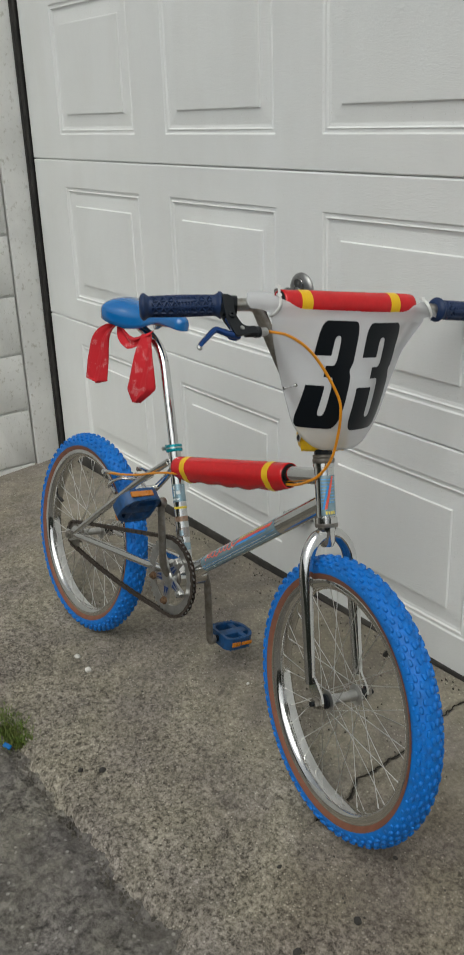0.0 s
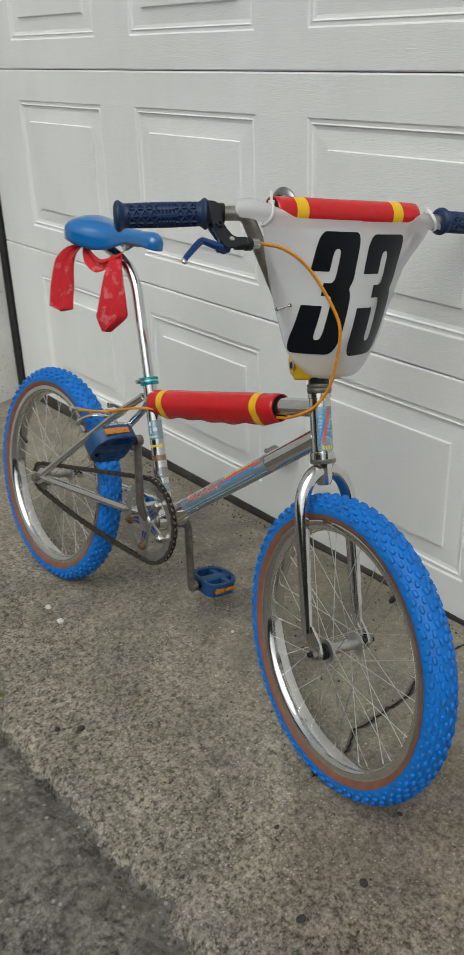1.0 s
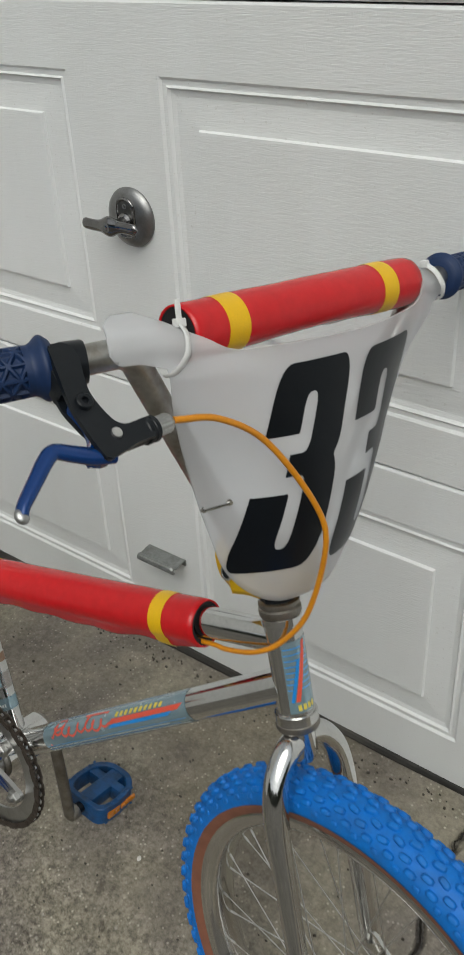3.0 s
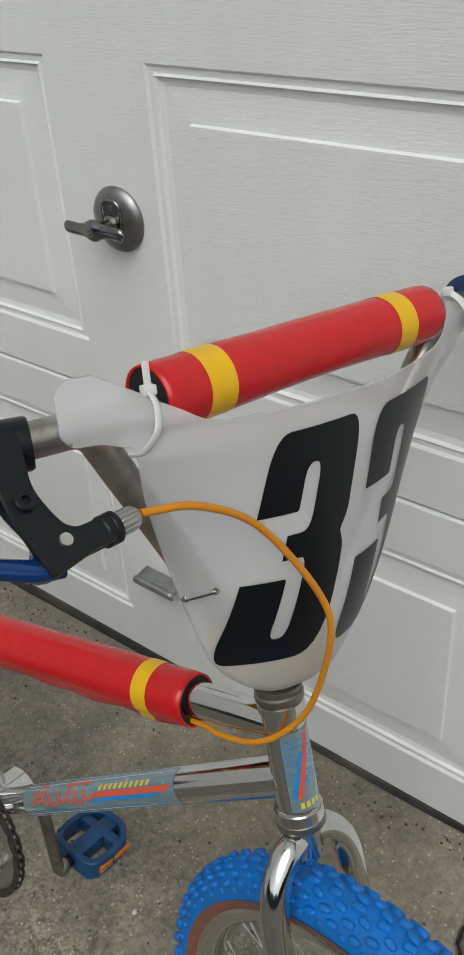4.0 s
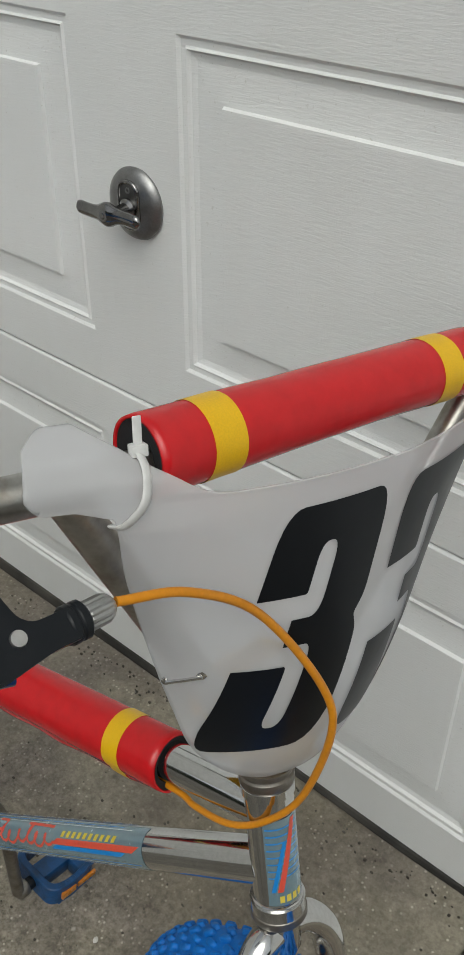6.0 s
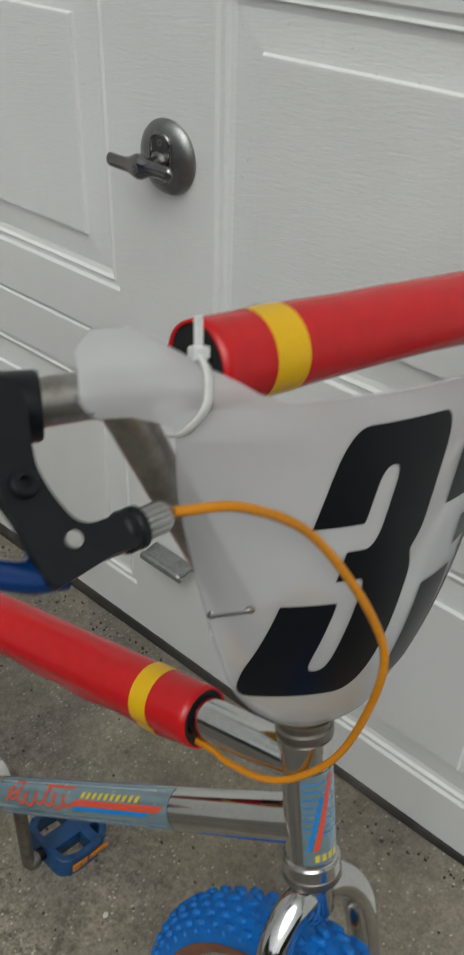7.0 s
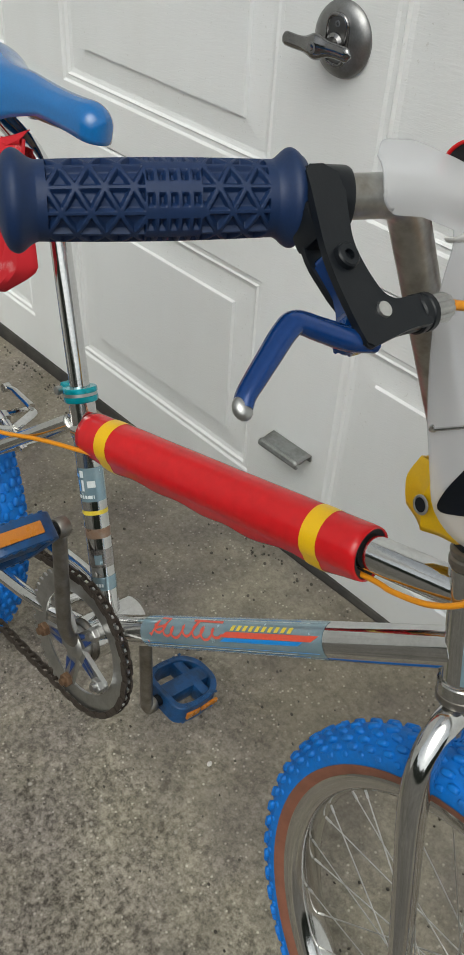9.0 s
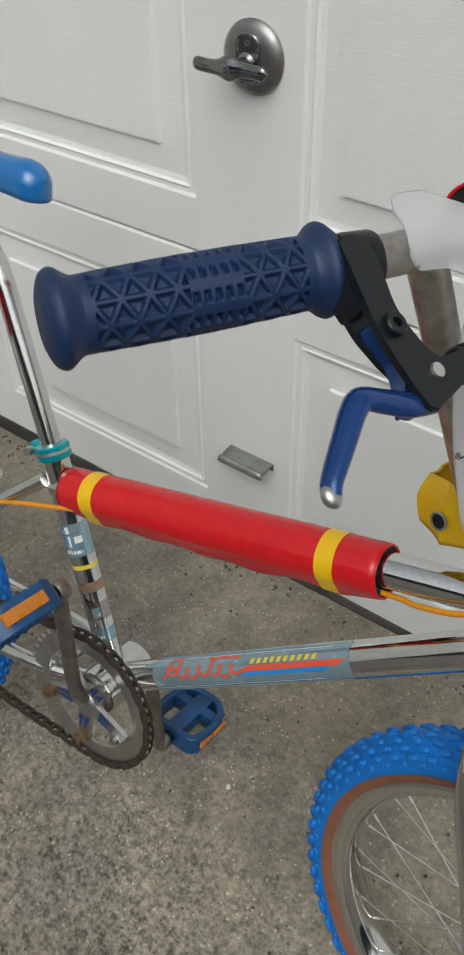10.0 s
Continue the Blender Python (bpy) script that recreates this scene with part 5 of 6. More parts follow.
# pads
def pad(name, a, b, r, open_at, label, m=None, sag=0.004, key=1, droop=0.004, hole=0.66, pinch=0.0):
    """A vinyl sleeve round a tube from a to b, open along a seam at the angle open_at, in degrees round it."""
    a, b = Vector(a), Vector(b)
    d = (b - a).normalized()
    u = Vector((0, 0, 1)) - d * d.z
    u.normalize()
    v = d.cross(u)
    L = (b - a).length
    nu, nw = 48, 40
    bm = bmesh.new()
    rows = []
    for i in range(nu + 1):
        q = i / nu
        row = []
        for k in range(nw + 1):
            w = radians(open_at + 8 + 344 * k / nw)
            bulge = 1 + 0.020 * noise.noise((q * 6, math.cos(w) * 1.2, math.sin(w) * 1.2 + key)) + 0.007 * noise.noise((q * 22, math.cos(w) * 3, math.sin(w) * 3 + key))
            bulge -= pinch * math.sin(math.pi * q) ** 2 * max(0.0, -math.sin(w + 0.4))
            tail = max(0.0, 1 - min(k, nw - k) / 5) * min(1.0, min(q, 1 - q) * L / 0.05 + 0.15)
            rr = r * bulge + tail * (droop + sag * noise.noise((q * 7, key, k // (nw // 2))))
            end = min(q, 1 - q) * L
            rr *= 1 - 0.03 * max(0.0, 1 - end / 0.008) ** 2
            row.append(a + d * (q * L) + (u * math.sin(w) + v * math.cos(w)) * rr)
        rows.append(row)
    grid_mesh(bm, rows)
    if m:
        bm.transform(m)
    ob = part(name, bm, RED_VINYL, bike, label)
    so = ob.modifiers.new("thickness", "SOLIDIFY")
    so.thickness, so.offset = 0.0018, -1.0
    for q0, q1 in (PAD_BANDS[name]):
        bm = bmesh.new()
        brow = []
        for i in range(7):
            q = q0 + (q1 - q0) * i / 6
            row = []
            for k in range(nw + 1):
                w = radians(open_at + 8 + 344 * k / nw)
                bulge = 1 + 0.020 * noise.noise((q * 6, math.cos(w) * 1.2, math.sin(w) * 1.2 + key)) + 0.007 * noise.noise((q * 22, math.cos(w) * 3, math.sin(w) * 3 + key))
                bulge -= pinch * math.sin(math.pi * q) ** 2 * max(0.0, -math.sin(w + 0.4))
                tail = max(0.0, 1 - min(k, nw - k) / 5) * min(1.0, min(q, 1 - q) * L / 0.05 + 0.15)
                rr = r * bulge + tail * (droop + sag * noise.noise((q * 7, key, k // (nw // 2)))) + 0.0004
                row.append(a + d * (q * L) + (u * math.sin(w) + v * math.cos(w)) * rr)
            brow.append(row)
        grid_mesh(bm, brow)
        if m:
            bm.transform(m)
        part("yellow_band", bm, YELLOW_TAPE, ob, "yellow vinyl band")
    bm = bmesh.new()
    squash = 0.925 - pinch
    foam = [(r * hole, 0.003), (r * 0.90, 0.0015), (r * 0.925, 0.0012), (r * 0.925, 0.02), (r * squash, 0.07), (r * squash, L - 0.07), (r * 0.925, L - 0.02), (r * 0.925, L - 0.0012), (r * 0.90, L - 0.0015), (r * hole, L - 0.003)]
    lathe(bm, foam, 24, axis_to(a, b), closed=True)
    if m:
        bm.transform(m)
    part("foam_liner", bm, BLACK_FOAM, ob, "black foam liner")
    return ob


PAD_BANDS = {"frame_pad": ((0.090, 0.140), (0.846, 0.894)), "crossbar_pad": ((0.118, 0.196), (0.795, 0.868))}
tx = lambda x: Vector((x, 0, top_a.z + (top_b.z - top_a.z) * (x - top_a.x) / (top_b.x - top_a.x)))
pad("frame_pad", tx(0.046) + Vector((0, 0, -0.002)), tx(0.420) + Vector((0, 0, -0.002)), 0.0247, 265, "red vinyl top tube pad with yellow bands", None, 0.007, 3, 0.009, 0.68)
pad("crossbar_pad", (0.490, OC - 0.128, 0.933), (0.490, OC + 0.150, 0.933), 0.0228, 235, "red vinyl crossbar pad with yellow bands", STEER, 0.006, 8, 0.006, 0.42, 0.20)

# stem pad: a folded yellow vinyl wrap round the stem, closed by a snap
corners = [(0.432, 0.000, 0.670, 0.700), (0.440, 0.031, 0.662, 0.712), (0.466, 0.040, 0.657, 0.718), (0.497, 0.034, 0.664, 0.716), (0.516, 0.022, 0.671, 0.712), (0.526, 0.000, 0.672, 0.710)]
loop_ = [(x, y, lo, hi) for x, y, lo, hi in corners] + [(x, -y, lo + 0.002, hi - 0.003) for x, y, lo, hi in corners[-2:0:-1]]
rows = []
for j in range(11):
    v_ = j / 10
    row = []
    for i, (x, y, lo, hi) in enumerate(loop_):
        x2, y2, lo2, hi2 = loop_[(i + 1) % len(loop_)]
        for q in range(5):
            t_ = q / 5
            cx, cy = x + (x2 - x) * t_, y + (y2 - y) * t_
            n_ = Vector((cx - 0.485, cy, 0)).normalized()
            puff = 0.0050 * math.sin(math.pi * v_) - 0.0020 * math.sin(math.pi * t_) + 0.0016 * noise.noise((cx * 70, cy * 70, v_ * 2.5))
            lo_, hi_ = lo + (lo2 - lo) * t_, hi + (hi2 - hi) * t_
            row.append(Vector((cx, OC + cy, lo_ + (hi_ - lo_) * v_)) + n_ * puff)
    rows.append(row)
bm = bmesh.new()
grid_mesh(bm, rows, True)
bm.transform(STEER)
sp = part("stem_pad", bm, YELLOW_TAPE, bike, "yellow vinyl stem pad with a snap")
so = sp.modifiers.new("thickness", "SOLIDIFY")
so.thickness = 0.002
q = Vector((0.4660, OC - 0.0475, 0.6850))
face_ = axis_to(q, q + Vector((-0.10, -1, 0.05)))
bm = bmesh.new()
lathe(bm, [(0.0056, 0.0004), (0.0060, 0.0012), (0.0074, 0.0012), (0.0080, 0.0), (0.0056, 0.0)], 22, face_, closed=True)
bm.transform(STEER)
part("snap", bm, ALLOY, sp, "silver snap ring")
bm = bmesh.new()
lathe(bm, [(0.0002, 0.0003), (0.0030, 0.0005), (0.0058, 0.0006), (0.0058, 0.0)], 18, face_)
bm.transform(STEER)
part("snap_socket", bm, BLACK_METAL, sp, "dark snap socket")

# seat post, clamp, seat
bm = bmesh.new()
bend = SEAT_TOP + POST_DIR * 0.234
post = fillet([SEAT_TOP - POST_DIR * 0.02, bend, bend + Vector((-0.115, 0, 0.034))], 0.055, 12)
tube(bm, post, 0.0111, 20)
part("seat_post", bm, CHROME, bike, "chrome layback seat post")
bm = bmesh.new()
m_ = axis_to(SEAT_TOP, SEAT_TOP + POST_DIR)
lathe(bm, [(0.0148, -0.0085), (0.0182, -0.0085), (0.0190, -0.0070), (0.0190, -0.0022), (0.0182, -0.0018), (0.0182, 0.0018), (0.0190, 0.0022), (0.0190, 0.0060), (0.0178, 0.0075), (0.0120, 0.0075)], 28, m_)
block(bm, (0.018, 0.012, 0.013), Matrix.Translation(SEAT_TOP - Vector((0.022, 0, 0.006))), 0.002)
clamp = part("seat_clamp", bm, TEAL, bike, "teal anodised seat clamp")
bm = bmesh.new()
for s in (1, -1):
    lathe(bm, [(0.0002, 0.006), (0.0045, 0.006), (0.0052, 0.010), (0.0048, 0.014), (0.0002, 0.014)], 14, Matrix.Translation(SEAT_TOP - Vector((0.026, 0, 0.007))) @ pose(0, 0, 0, -90 * s))
part("clamp_bolt", bm, ALLOY, clamp)
bm = bmesh.new()
lathe(bm, [(0.0170, -0.0017), (0.0186, -0.0017), (0.0186, 0.0017), (0.0170, 0.0017)], 28, m_, closed=True)
part("clamp_stripe", bm, ALLOY, clamp, "silver stripe")

SEAT_TIP, SEAT_LEN = Vector((0.0150, 0, 0.8540)), 0.288
bm = bmesh.new()
rows = []
n = 34
for i in range(n + 1):
    q = (i / n) ** 1.6  # from the tip to the back
    x = SEAT_TIP.x - SEAT_LEN * q
    w = 0.0185 + 0.006 * q + 0.051 / (1 + math.exp(-(q - 0.67) * 13))
    w *= math.sqrt(max(0.0, 1 - max(0.0, (0.060 - q) / 0.060) ** 2)) * math.sqrt(max(0.0, 1 - max(0.0, (q - 0.84) / 0.16) ** 2.4))
    w = max(w, 0.0015)
    top = SEAT_TIP.z - 0.004 * math.sin(min(q, 0.45) / 0.45 * math.pi) + 0.011 * (0.5 - 0.5 * math.cos(math.pi * max(0.0, min(1.0, (q - 0.52) / 0.36)))) - 0.016 * max(0.0, (q - 0.80) / 0.20) ** 2 - 0.016 * max(0.0, (0.10 - q) / 0.10) ** 2.2
    deep = 0.037 - 0.008 * math.sin(math.pi * min(1.0, q / 0.5)) + 0.026 * max(0.0, min(1.0, (q - 0.30) / 0.35)) - 0.022 * max(0.0, (q - 0.8) / 0.2) - 0.015 * max(0.0, (0.10 - q) / 0.10) ** 2.2
    row = []
    for k in range(25):
        t = -1 + 2 * k / 24
        a = t * math.pi * 0.62
        y = w * math.sin(max(-math.pi / 2, min(math.pi / 2, a * 0.95))) if abs(a) < math.pi / 2 else w * math.copysign(1 - 0.10 * (abs(a) - math.pi / 2), a)
        z = top - (1 - max(0.0, math.cos(min(abs(a), math.pi / 2)))) * deep * 0.55 - (max(0.0, abs(a) - math.pi / 2) / (math.pi * 0.12)) * deep * 0.45
        row.append((x, y, z))
    rows.append(row)
grid_mesh(bm, rows)
bm.faces.new([bm.verts.new(p) for p in rows[0]])
bm.faces.new([bm.verts.new(p) for p in rows[-1]])
bmesh.ops.remove_doubles(bm, verts=bm.verts[:], dist=0.00001)
seat = part("seat", bm, BLUE_PLASTIC, bike, "smooth bright blue plastic saddle")
so = seat.modifiers.new("thickness", "SOLIDIFY")
so.thickness, so.offset = 0.004, -1.0
for s in (1, -1):
    bm = bmesh.new()
    rail = fillet([(-0.022, s * 0.006, 0.826), (-0.04, s * 0.010, 0.820), (-0.12, s * 0.014, 0.818), (-0.18, s * 0.024, 0.822), (-0.195, s * 0.024, 0.832)], 0.03)
    tube(bm, rail, 0.0034, 10)
    part("seat_rail", bm, STEEL, seat, "steel seat rail")
bm = bmesh.new()
block(bm, (0.030, 0.036, 0.014), pose(-0.115, 0, 0.822), 0.004)
part("rail_clamp", bm, STEEL, seat, "steel rail clamp")

# crank set: one-piece crank, chainring, spider, pedals
CRANK = Vector((-0.010, 0, 0.1740))
bm = bmesh.new()
cr = fillet([BB + CRANK + Vector((0, -0.083, 0)), BB + CRANK * 0.16 + Vector((0, -0.068, 0)), BB + Vector((0, -0.050, 0)), BB + Vector((0, 0.046, 0)), BB - CRANK * 0.14 + Vector((0, 0.058, 0)), BB - CRANK + Vector((0, 0.078, 0))], 0.020, 8)
tube(bm, cr, 0.0098, 16, flat=0.78, up=(0, 1, 0))
for s in (1, -1):
    c = BB + CRANK * s + Vector((0, -s * 0.081 + (0.0025 if s < 0 else 0), 0))
    lathe(bm, [(0.0045, -0.0070), (0.0105, -0.0070), (0.0116, -0.0055), (0.0116, 0.0055), (0.0105, 0.0070), (0.0045, 0.0070)], 22, Matrix.Translation(c) @ pose(0, 0, 0, 90))
crank = part("crank", bm, STEEL, bike, "dull steel one-piece crank")

RING_Y = -0.0455
bm = bmesh.new()
teeth = 44
outer = []
for i in range(teeth):
    for f, rr in ((-0.34, 0.0868), (-0.14, 0.0925), (0.14, 0.0925), (0.34, 0.0868)):
        t = 2 * math.pi * (i + f) / teeth
        outer.append((rr * math.cos(t), rr * math.sin(t)))
no_ = len(outer)
ringm = Matrix.Translation(BB + Vector((0, RING_Y, 0))) @ pose(0, 0, 0, 90)
loops = []
for z in (-0.0014, 0.0014):
    loops.append([bm.verts.new(ringm @ Vector((x, y, z))) for x, y in outer])
    loops.append([bm.verts.new(ringm @ Vector((0.0655 * math.cos(math.atan2(y, x)), 0.0655 * math.sin(math.atan2(y, x)), z))) for x, y in outer])
for i in range(no_):
    j = (i + 1) % no_
    bm.faces.new((loops[0][i], loops[0][j], loops[1][j], loops[1][i]))
    bm.faces.new((loops[2][i], loops[3][i], loops[3][j], loops[2][j]))
    bm.faces.new((loops[0][i], loops[2][i], loops[2][j], loops[0][j]))
    bm.faces.new((loops[1][i], loops[1][j], loops[3][j], loops[3][i]))
ring = part("chainring", bm, ALLOY, bike, "dull alloy chainring on a five-arm spider")
bm = bmesh.new()
for i in range(5):
    arm = [(-0.010, 0.012, 0.0), (0.010, 0.012, 0.0), (0.0075, 0.052, 0.006), (0.008, 0.066, 0.008), (-0.008, 0.066, 0.008), (-0.0075, 0.052, 0.006)]
    slab_of(bm, round_outline(arm, 0.004), 0.006, ringm @ pose(0, 0, 0.005, 0, 0, 72 * i + 34), 0.001)
lathe(bm, [(0.010, -0.004), (0.021, -0.004), (0.021, 0.003), (0.016, 0.009), (0.012, 0.012), (0.010, 0.012)], 26, ringm)
part("spider", bm, ALLOY, ring, "silver five-arm spider")
for i in range(5):
    bm = bmesh.new()
    lathe(bm, [(0.0002, 0.0), (0.0092, 0.0), (0.0092, 0.0055), (0.0080, 0.0065), (0.0002, 0.0065)], 6, ringm @ pose(0, 0, 0, 0, 0, 72 * i + 34) @ pose(0, 0.0560, 0.008))
    lathe(bm, [(0.0002, 0.0), (0.0050, 0.0), (0.0046, 0.0045), (0.0002, 0.005)], 12, ringm @ pose(0, 0, 0, 0, 0, 72 * i + 34) @ pose(0, 0.0560, 0.0145))
    part("chainring_bolt", bm, RUST if i in (1, 2) else ALLOY, ring, "rusty hexagon bolt" if i in (1, 2) else "")
for i in range(5):
    bm = bmesh.new()
    q = ringm @ pose(0, 0, 0.0086, 0, 0, 72 * i + 34)
    for pts in ([(-0.0085, 0.023), (-0.0008, 0.023), (-0.0008, 0.047)], [(0.0085, 0.024), (0.0062, 0.047), (0.0008, 0.024)]):
        bm.faces.new([bm.verts.new(q @ Vector((x, y, 0))) for x, y in pts])
    part("spider_emblem", bm, DECAL_BLUE_DARK, ring, "blue painted triangles", smooth=False)

# chain
RC, RS = 0.0893, 0.0328
c0, c1 = Vector((BB.x, BB.z)), Vector((REAR.x, REAR.z))
dd = c0 - c1
base, tilt = math.atan2(dd.y, dd.x), math.asin((RC - RS) / dd.length)
up_a, dn_a = base + math.pi / 2 + tilt, base - math.pi / 2 - tilt
path2 = []
for i in range(41):
    t = up_a + (dn_a - up_a) * i / 40
    path2.append(c0 + Vector((math.cos(t), math.sin(t))) * RC)
lo0, lo1 = c0 + Vector((math.cos(dn_a), math.sin(dn_a))) * RC, c1 + Vector((math.cos(dn_a), math.sin(dn_a))) * RS
for i in range(1, 24):
    q = i / 24
    path2.append(lo0 + (lo1 - lo0) * q - Vector((0, 0.010 * 4 * q * (1 - q))))
for i in range(21):
    t = dn_a - (2 * math.pi - (up_a - dn_a)) * i / 20
    path2.append(c1 + Vector((math.cos(t), math.sin(t))) * RS)
path2.append(path2[0].copy())
steps = [0.0]
for a, b in zip(path2, path2[1:]):
    steps.append(steps[-1] + (b - a).length)
count = int(round(steps[-1] / 0.0127 / 2)) * 2


def chain_at(u):
    u = u % steps[-1]
    for i in range(len(path2) - 1):
        if steps[i] <= u <= steps[i + 1]:
            q = (u - steps[i]) / max(1e-9, steps[i + 1] - steps[i])
            return path2[i] + (path2[i + 1] - path2[i]) * q
    return path2[0]


joint = steps[-1] / count
pins = [chain_at(i * joint) for i in range(count)]
bm = bmesh.new()
for q in pins:
    tube(bm, [(q.x, RING_Y - 0.0058, q.y), (q.x, RING_Y + 0.0058, q.y)], 0.0030, 8)
chain = part("chain", bm, CHAIN_DARK, bike, "dark oily rusted bicycle chain")
LINKS = []
for off, th in ((0.0048, 0.0011), (0.0034, 0.0011)):
    bm = bmesh.new()
    shape = []
    for s in (1, -1):
        for a in range(-75, 76, 30):
            shape.append((s * (joint / 2 + 0.0042 * math.cos(radians(a))), s * 0.0042 * math.sin(radians(a))))
    shape = [(x, y * (0.8 if abs(x) < joint / 2 else 1)) for x, y in shape]
    for s in (1, -1):
        slab_of(bm, shape, th, pose(0, 0, s * off))
    LINKS.append(mesh_of("link", bm, CHAIN_DARK, False))
for i in range(count):
    a, b = pins[i], pins[(i + 1) % count]
    mid, ang = (a + b) / 2, math.degrees(math.atan2(b.y - a.y, b.x - a.x))
    part("link", LINKS[i % 2], None, chain, m=pose(mid.x, RING_Y, mid.y, 90, 0, 0) @ pose(0, 0, 0, 0, 0, ang))


# pedals
def pedal(axle_start, s, tilt_deg):
    """A plastic platform pedal; s is the side it points to along y, tilt_deg turns it about its axle."""
    m = Matrix.Translation(axle_start) @ pose(0, 0, 0, 0, tilt_deg, 0)
    bm = bmesh.new()
    L, W, T = 0.088, 0.088, 0.030
    y0 = 0.016
    out = round_outline([(-W * 0.42, y0), (W * 0.42, y0), (W * 0.5, y0 + L * 0.30), (W * 0.46, y0 + L * 0.78), (W * 0.22, y0 + L), (-W * 0.22, y0 + L), (-W * 0.46, y0 + L * 0.78), (-W * 0.5, y0 + L * 0.30)], 0.014, 5)
    inn = [(x * 0.80, y0 + L * 0.5 + (y - y0 - L * 0.5) * 0.80) for x, y in out]
    k = len(out)
    lay = []
    for pts, z in ((out, -T / 2), (out, T / 2), (inn, T / 2), (inn, -T / 2)):
        lay.append([bm.verts.new((x, s * y, z)) for x, y in pts])
    for a, b in zip(lay, lay[1:] + lay[:1]):
        for i in range(k):
            bm.faces.new((a[i], a[(i + 1) % k], b[(i + 1) % k], b[i]))
    bmesh.ops.bevel(bm, geom=bm.edges[:], offset=0.0012, segments=1, affect="EDGES")
    block(bm, (0.026, L * 0.95, T * 0.86), pose(0, s * (y0 + L * 0.48), 0), 0.006)
    block(bm, (W * 0.92, 0.016, T * 0.8), pose(0, s * (y0 + L * 0.66), 0), 0.004)
    for sx in (1, -1):
        for q in range(6):
            block(bm, (0.004, 0.005, 0.002), pose(sx * W * 0.445, s * (y0 + L * (0.16 + 0.12 * q)), T / 2 + 0.0004), 0.0008, 1)
            block(bm, (0.004, 0.005, 0.002), pose(sx * W * 0.445, s * (y0 + L * (0.16 + 0.12 * q)), -T / 2 - 0.0004), 0.0008, 1)
    bm.transform(m)
    ob = part("pedal", bm, PEDAL_BLUE, bike, "scuffed blue plastic platform pedal with amber reflectors")
    for sx in (1, -1):
        runs = ((0.53, 0.60, 0.44),) if s < 0 else ((0.29, 0.26, 0.36), (0.63, 0.34, 0.26))
        for at, share, tall in runs:
            bm = bmesh.new()
            block(bm, (0.004, L * share, T * tall), m @ pose(sx * W * 0.488, s * (y0 + L * at), 0), 0.001)
            part("reflector", bm, AMBER, ob, "amber plastic reflector")
    bm = bmesh.new()
    tube(bm, [(0, 0, 0), (0, s * 0.020, 0)], 0.0085, 14)
    bm.transform(m)
    part("pedal_axle", bm, BLACK_METAL, ob)
    return ob


pedal(BB + CRANK + Vector((0, -0.088, 0)), -1, -52)
pedal(BB - CRANK + Vector((0, 0.084, 0)), 1, 4)

# rear brake caliper
bm = bmesh.new()
for s in (1, -1):
    arm = spline([(-0.086, s * 0.003, 0.456), (-0.098, s * 0.036, 0.462), (-0.122, s * 0.047, 0.453), (-0.150, s * 0.048, 0.436), (-0.174, s * 0.036, 0.420)], 6)
    tube(bm, arm, 0.0062, 10, flat=0.7)
    tube(bm, [(-0.108, s * 0.042, 0.466), (-0.160, s * 0.050, 0.462), (-0.182, s * 0.050, 0.457)], [0.0050, 0.0045, 0.0040], 10)
    lathe(bm, [(0.0002, -0.005), (0.0062, -0.005), (0.0062, 0.005), (0.0002, 0.005)], 12, Matrix.Translation((-0.180, s * 0.050, 0.457)) @ pose(0, 0, 0, 90))
    block(bm, (0.040, 0.010, 0.012), pose(-0.172, s * 0.0265, 0.418, 0, 34, 0), 0.002)
lathe(bm, [(0.0002, -0.03), (0.005, -0.03), (0.005, 0.02), (0.009, 0.02), (0.009, 0.03), (0.0002, 0.03)], 14, Matrix.Translation((-0.085, 0, 0.452)) @ pose(0, 0, 0, 0, -70, 0))
bm.transform(Matrix.Translation((-0.022, 0, -0.018)))
part("brake_caliper", bm, CHROME, bike, "chrome side-pull rear brake caliper")


# ---- bandana tied below the seat ----
def cloth_strip(bm, line, width_at, fold, lay):
    """A strip of cloth along a line of points; lay is its width direction."""
    pts = spline(line, 6)
    n = len(pts)
    rows = []
    for i, p in enumerate(pts):
        q = i / (n - 1)
        w = width_at(q)
        rows.append([p + Vector(lay) * w * (k / 12 - 0.5) + Vector((0.004, -fold * math.sin(k / 12 * math.pi * 2.4 + q * 3.0), 0)) * (0.6 + 0.4 * math.cos(q * 5 + k)) for k in range(13)])
    grid_mesh(bm, rows)


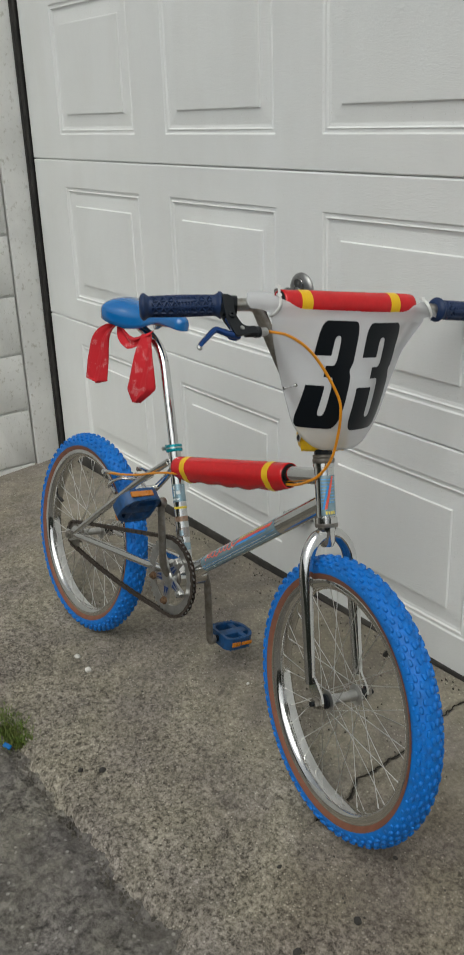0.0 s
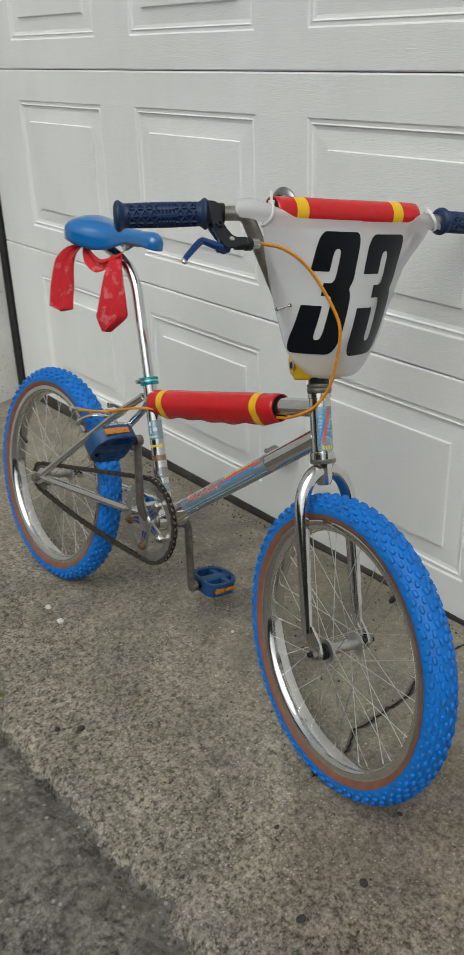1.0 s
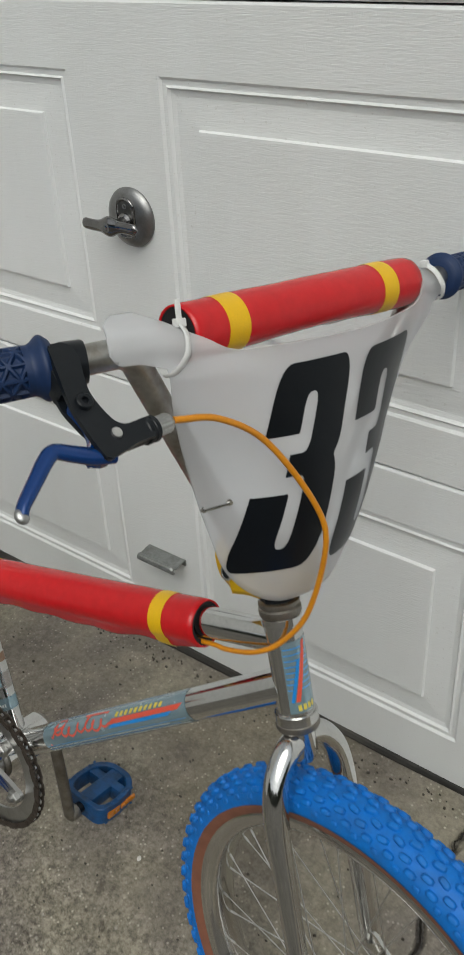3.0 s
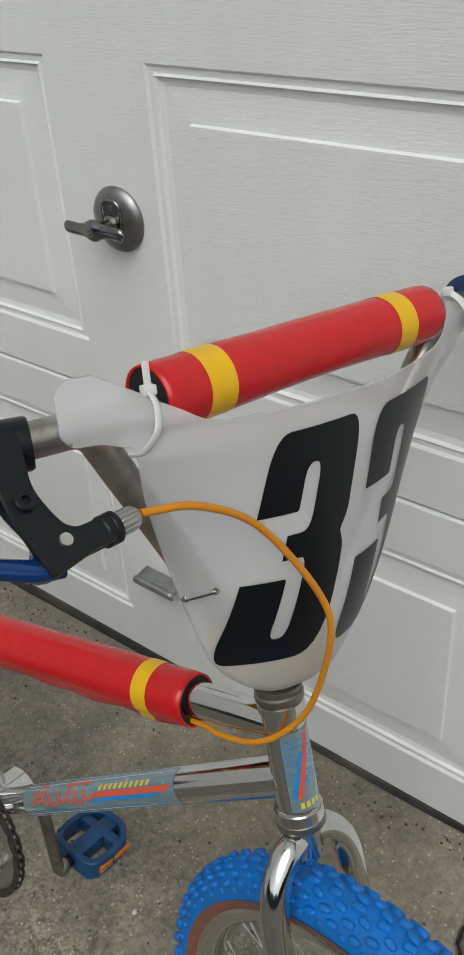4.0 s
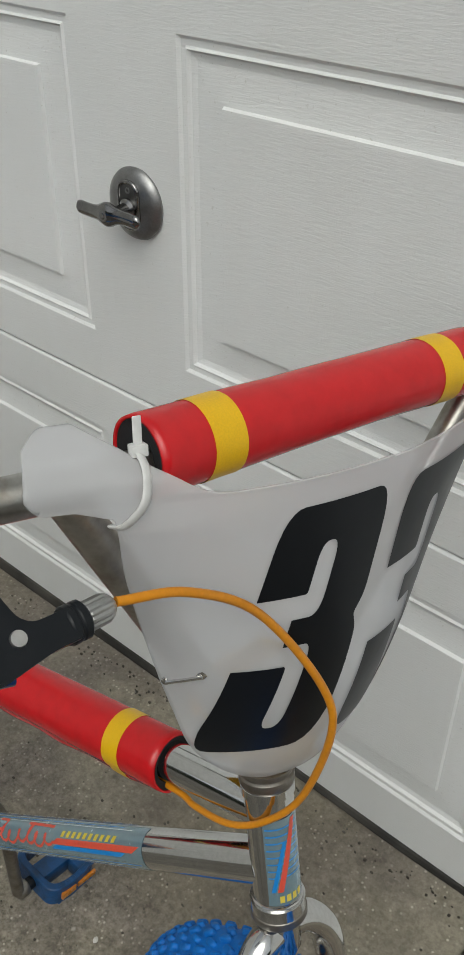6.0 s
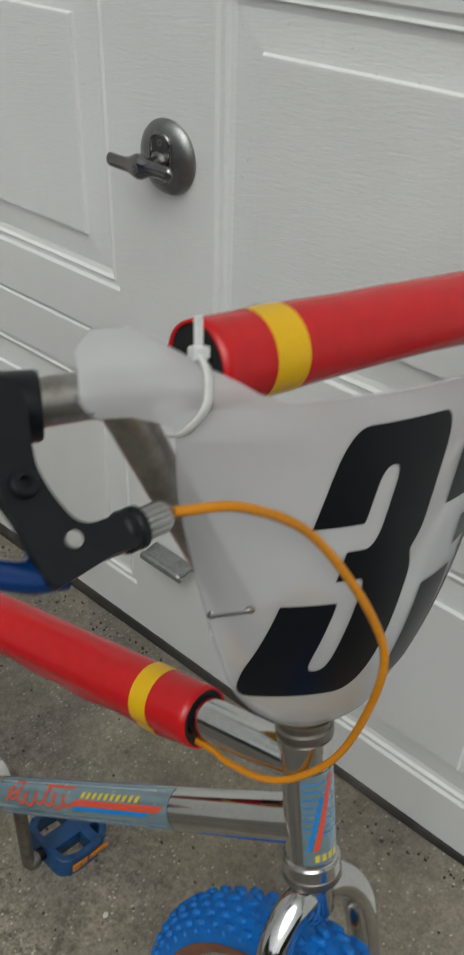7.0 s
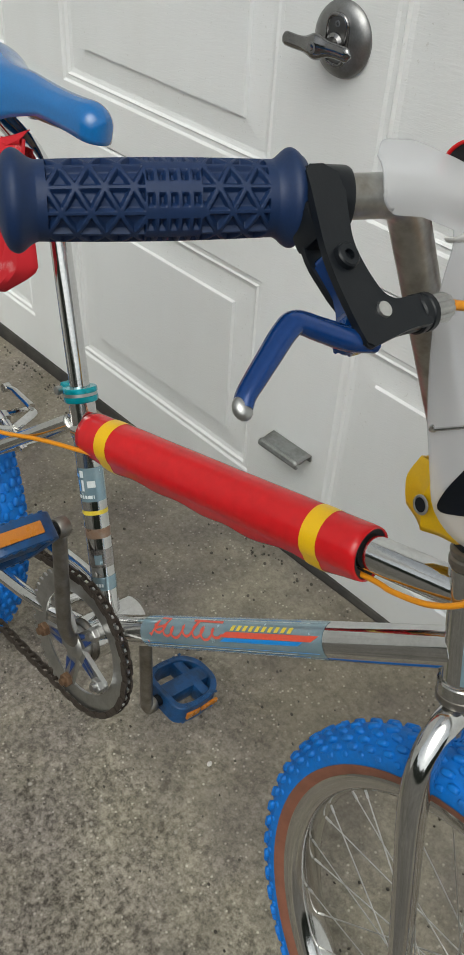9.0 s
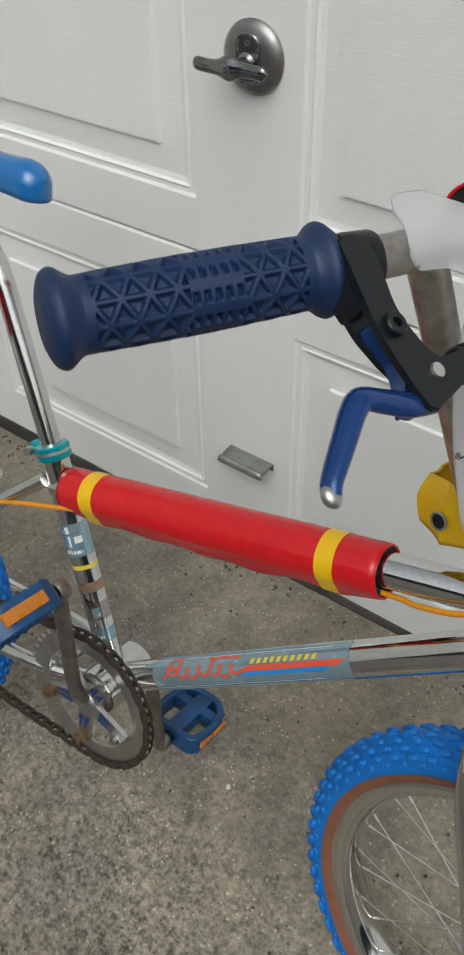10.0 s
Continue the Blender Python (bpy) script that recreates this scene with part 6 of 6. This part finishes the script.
bm = bmesh.new()
cloth_strip(bm, [(-0.215, -0.030, 0.800), (-0.190, -0.038, 0.775), (-0.150, -0.036, 0.758), (-0.115, -0.028, 0.770), (-0.095, -0.018, 0.782)], lambda q: 0.030, 0.006, (0.2, 0.3, 0.92))
cloth = thing("bandana", bm, BANDANA, "red cotton bandana with white paisley print knotted under the bicycle seat", "bandana", BIKE @ Matrix.Translation((-0.002, 0, 0.006)))
bm = bmesh.new()
cloth_strip(bm, [(-0.225, -0.020, 0.795), (-0.262, -0.030, 0.782), (-0.280, -0.040, 0.752), (-0.284, -0.042, 0.700), (-0.282, -0.044, 0.655), (-0.280, -0.045, 0.640)], lambda q: 0.034 + 0.036 * min(1, q * 1.6) if q < 0.86 else 0.070 * (1 - (q - 0.86) / 0.14) + 0.004, 0.007, (0.92, 0.30, 0.05))
tails = [part("tail", bm, BANDANA, cloth, "hanging bandana tail")]
bm = bmesh.new()
cloth_strip(bm, [(-0.100, -0.022, 0.786), (-0.086, -0.034, 0.748), (-0.074, -0.042, 0.702), (-0.072, -0.044, 0.662), (-0.088, -0.046, 0.630)], lambda q: 0.036 + 0.050 * min(1, q * 1.3) if q < 0.72 else 0.086 * (1 - (q - 0.72) / 0.28 * 0.75), 0.008, (0.92, 0.32, 0.14))
tails.append(part("tail", bm, BANDANA, cloth, "hanging bandana tail"))
for ob in [cloth] + tails:
    so = ob.modifiers.new("thickness", "SOLIDIFY")
    so.thickness = 0.0012

# ---- small things on the ground ----
def pebble(x, y, size, material, label, z=0.0):
    b = bmesh.new()
    bmesh.ops.create_icosphere(b, subdivisions=2, radius=size)
    for v in b.verts:
        k = 1 + 0.35 * noise.noise(v.co * (1.4 / size) + Vector((x * 50, y * 50, 0)))
        v.co = Vector((v.co.x * k, v.co.y * k * 0.8, v.co.z * k * 0.5))
    thing("pebble", b, material, label, "pebble", pose(x, y, fall(x, y) + z + size * 0.3, 0, 0, random.uniform(0, 180)), smooth=False)


for x, y, s in ((-0.094, -0.595, 0.010), (-0.164, -0.589, 0.009)):
    pebble(x, y, s, PEBBLE_WHITE, "small white chip lying on the concrete")
for x, y, s in ((0.237, -0.736, 0.008), (0.205, -0.770, 0.0065), (0.816, -0.702, 0.008), (0.837, -0.593, 0.008), (0.668, -0.619, 0.005), (0.788, -0.458, 0.005)):
    pebble(x, y, s, PEBBLE_DARK, "small dark stone lying on the concrete")
pebble(0.218, -0.349, 0.004, PEBBLE_WHITE, "tiny white chip lying on the concrete")

bm = bmesh.new()
rnd = random.Random(9)
for i in range(2200):
    x, y = rnd.gauss(-0.030, 0.042), rnd.gauss(-0.818, 0.015)
    if x > 0.053 or y < -0.865:
        continue
    h, a = rnd.uniform(0.010, 0.027) * (0.55 + 0.45 * rnd.random()), rnd.uniform(0, 6.28)
    lean = Vector((math.cos(a), math.sin(a), 0)) * h * rnd.uniform(0.2, 1.0)
    wv = Vector((-math.sin(a), math.cos(a), 0)) * rnd.uniform(0.0008, 0.0017)
    p = Vector((x, y, fall(x, y) - 0.012))
    v = [bm.verts.new(q) for q in (p - wv, p + wv, p + lean * 0.5 + Vector((0, 0, h * 0.7)) + wv * 0.7, p + lean * 0.5 + Vector((0, 0, h * 0.7)) - wv * 0.7, p + lean + Vector((0, 0, h)))]
    bm.faces.new((v[0], v[1], v[2], v[3]))
    bm.faces.new((v[3], v[2], v[4]))
thing("grass", bm, GRASS, "small tuft of green grass and moss at the slab edge", "grass", kind="stuff")

# crumbs of stone, soil and dead leaves along the joints and on the concrete
bm = bmesh.new()
rnd = random.Random(21)
for i in range(1500):
    where = rnd.random()
    if where < 0.45:
        x = rnd.uniform(-0.15, 1.0)
        y, z, size = edge_at(x) + rnd.gauss(-0.016, 0.012), -0.022, rnd.uniform(0.0015, 0.0050)
    elif where < 0.70:
        x, y, z, size = rnd.uniform(-1.2, 1.2), -0.018 - abs(rnd.gauss(0, 0.018)), 0.0, rnd.uniform(0.0010, 0.0032)
    else:
        x, y, z, size = rnd.uniform(-0.4, 1.1), rnd.uniform(-0.80, -0.05), 0.0, rnd.uniform(0.0010, 0.0030)
    bmesh.ops.create_icosphere(bm, subdivisions=1, radius=size, matrix=pose(x, y, fall(x, y) + z + size * 0.5, rnd.uniform(0, 90), rnd.uniform(0, 90), 0) @ Matrix.Diagonal((1, rnd.uniform(0.5, 1), rnd.uniform(0.4, 0.9), 1)))
thing("debris", bm, CRUMBS, "scattered dark crumbs of soil and stone on the concrete", "debris", kind="stuff", smooth=False)
b = bmesh.new()
block(b, (0.019, 0.011, 0.007), pose(0.026, -0.855, fall(0.026, -0.855) + 0.002, 12, 20, 35), 0.003)
thing("scrap", b, BLUE_PLASTIC, "small blue plastic scrap in the grass", "scrap")
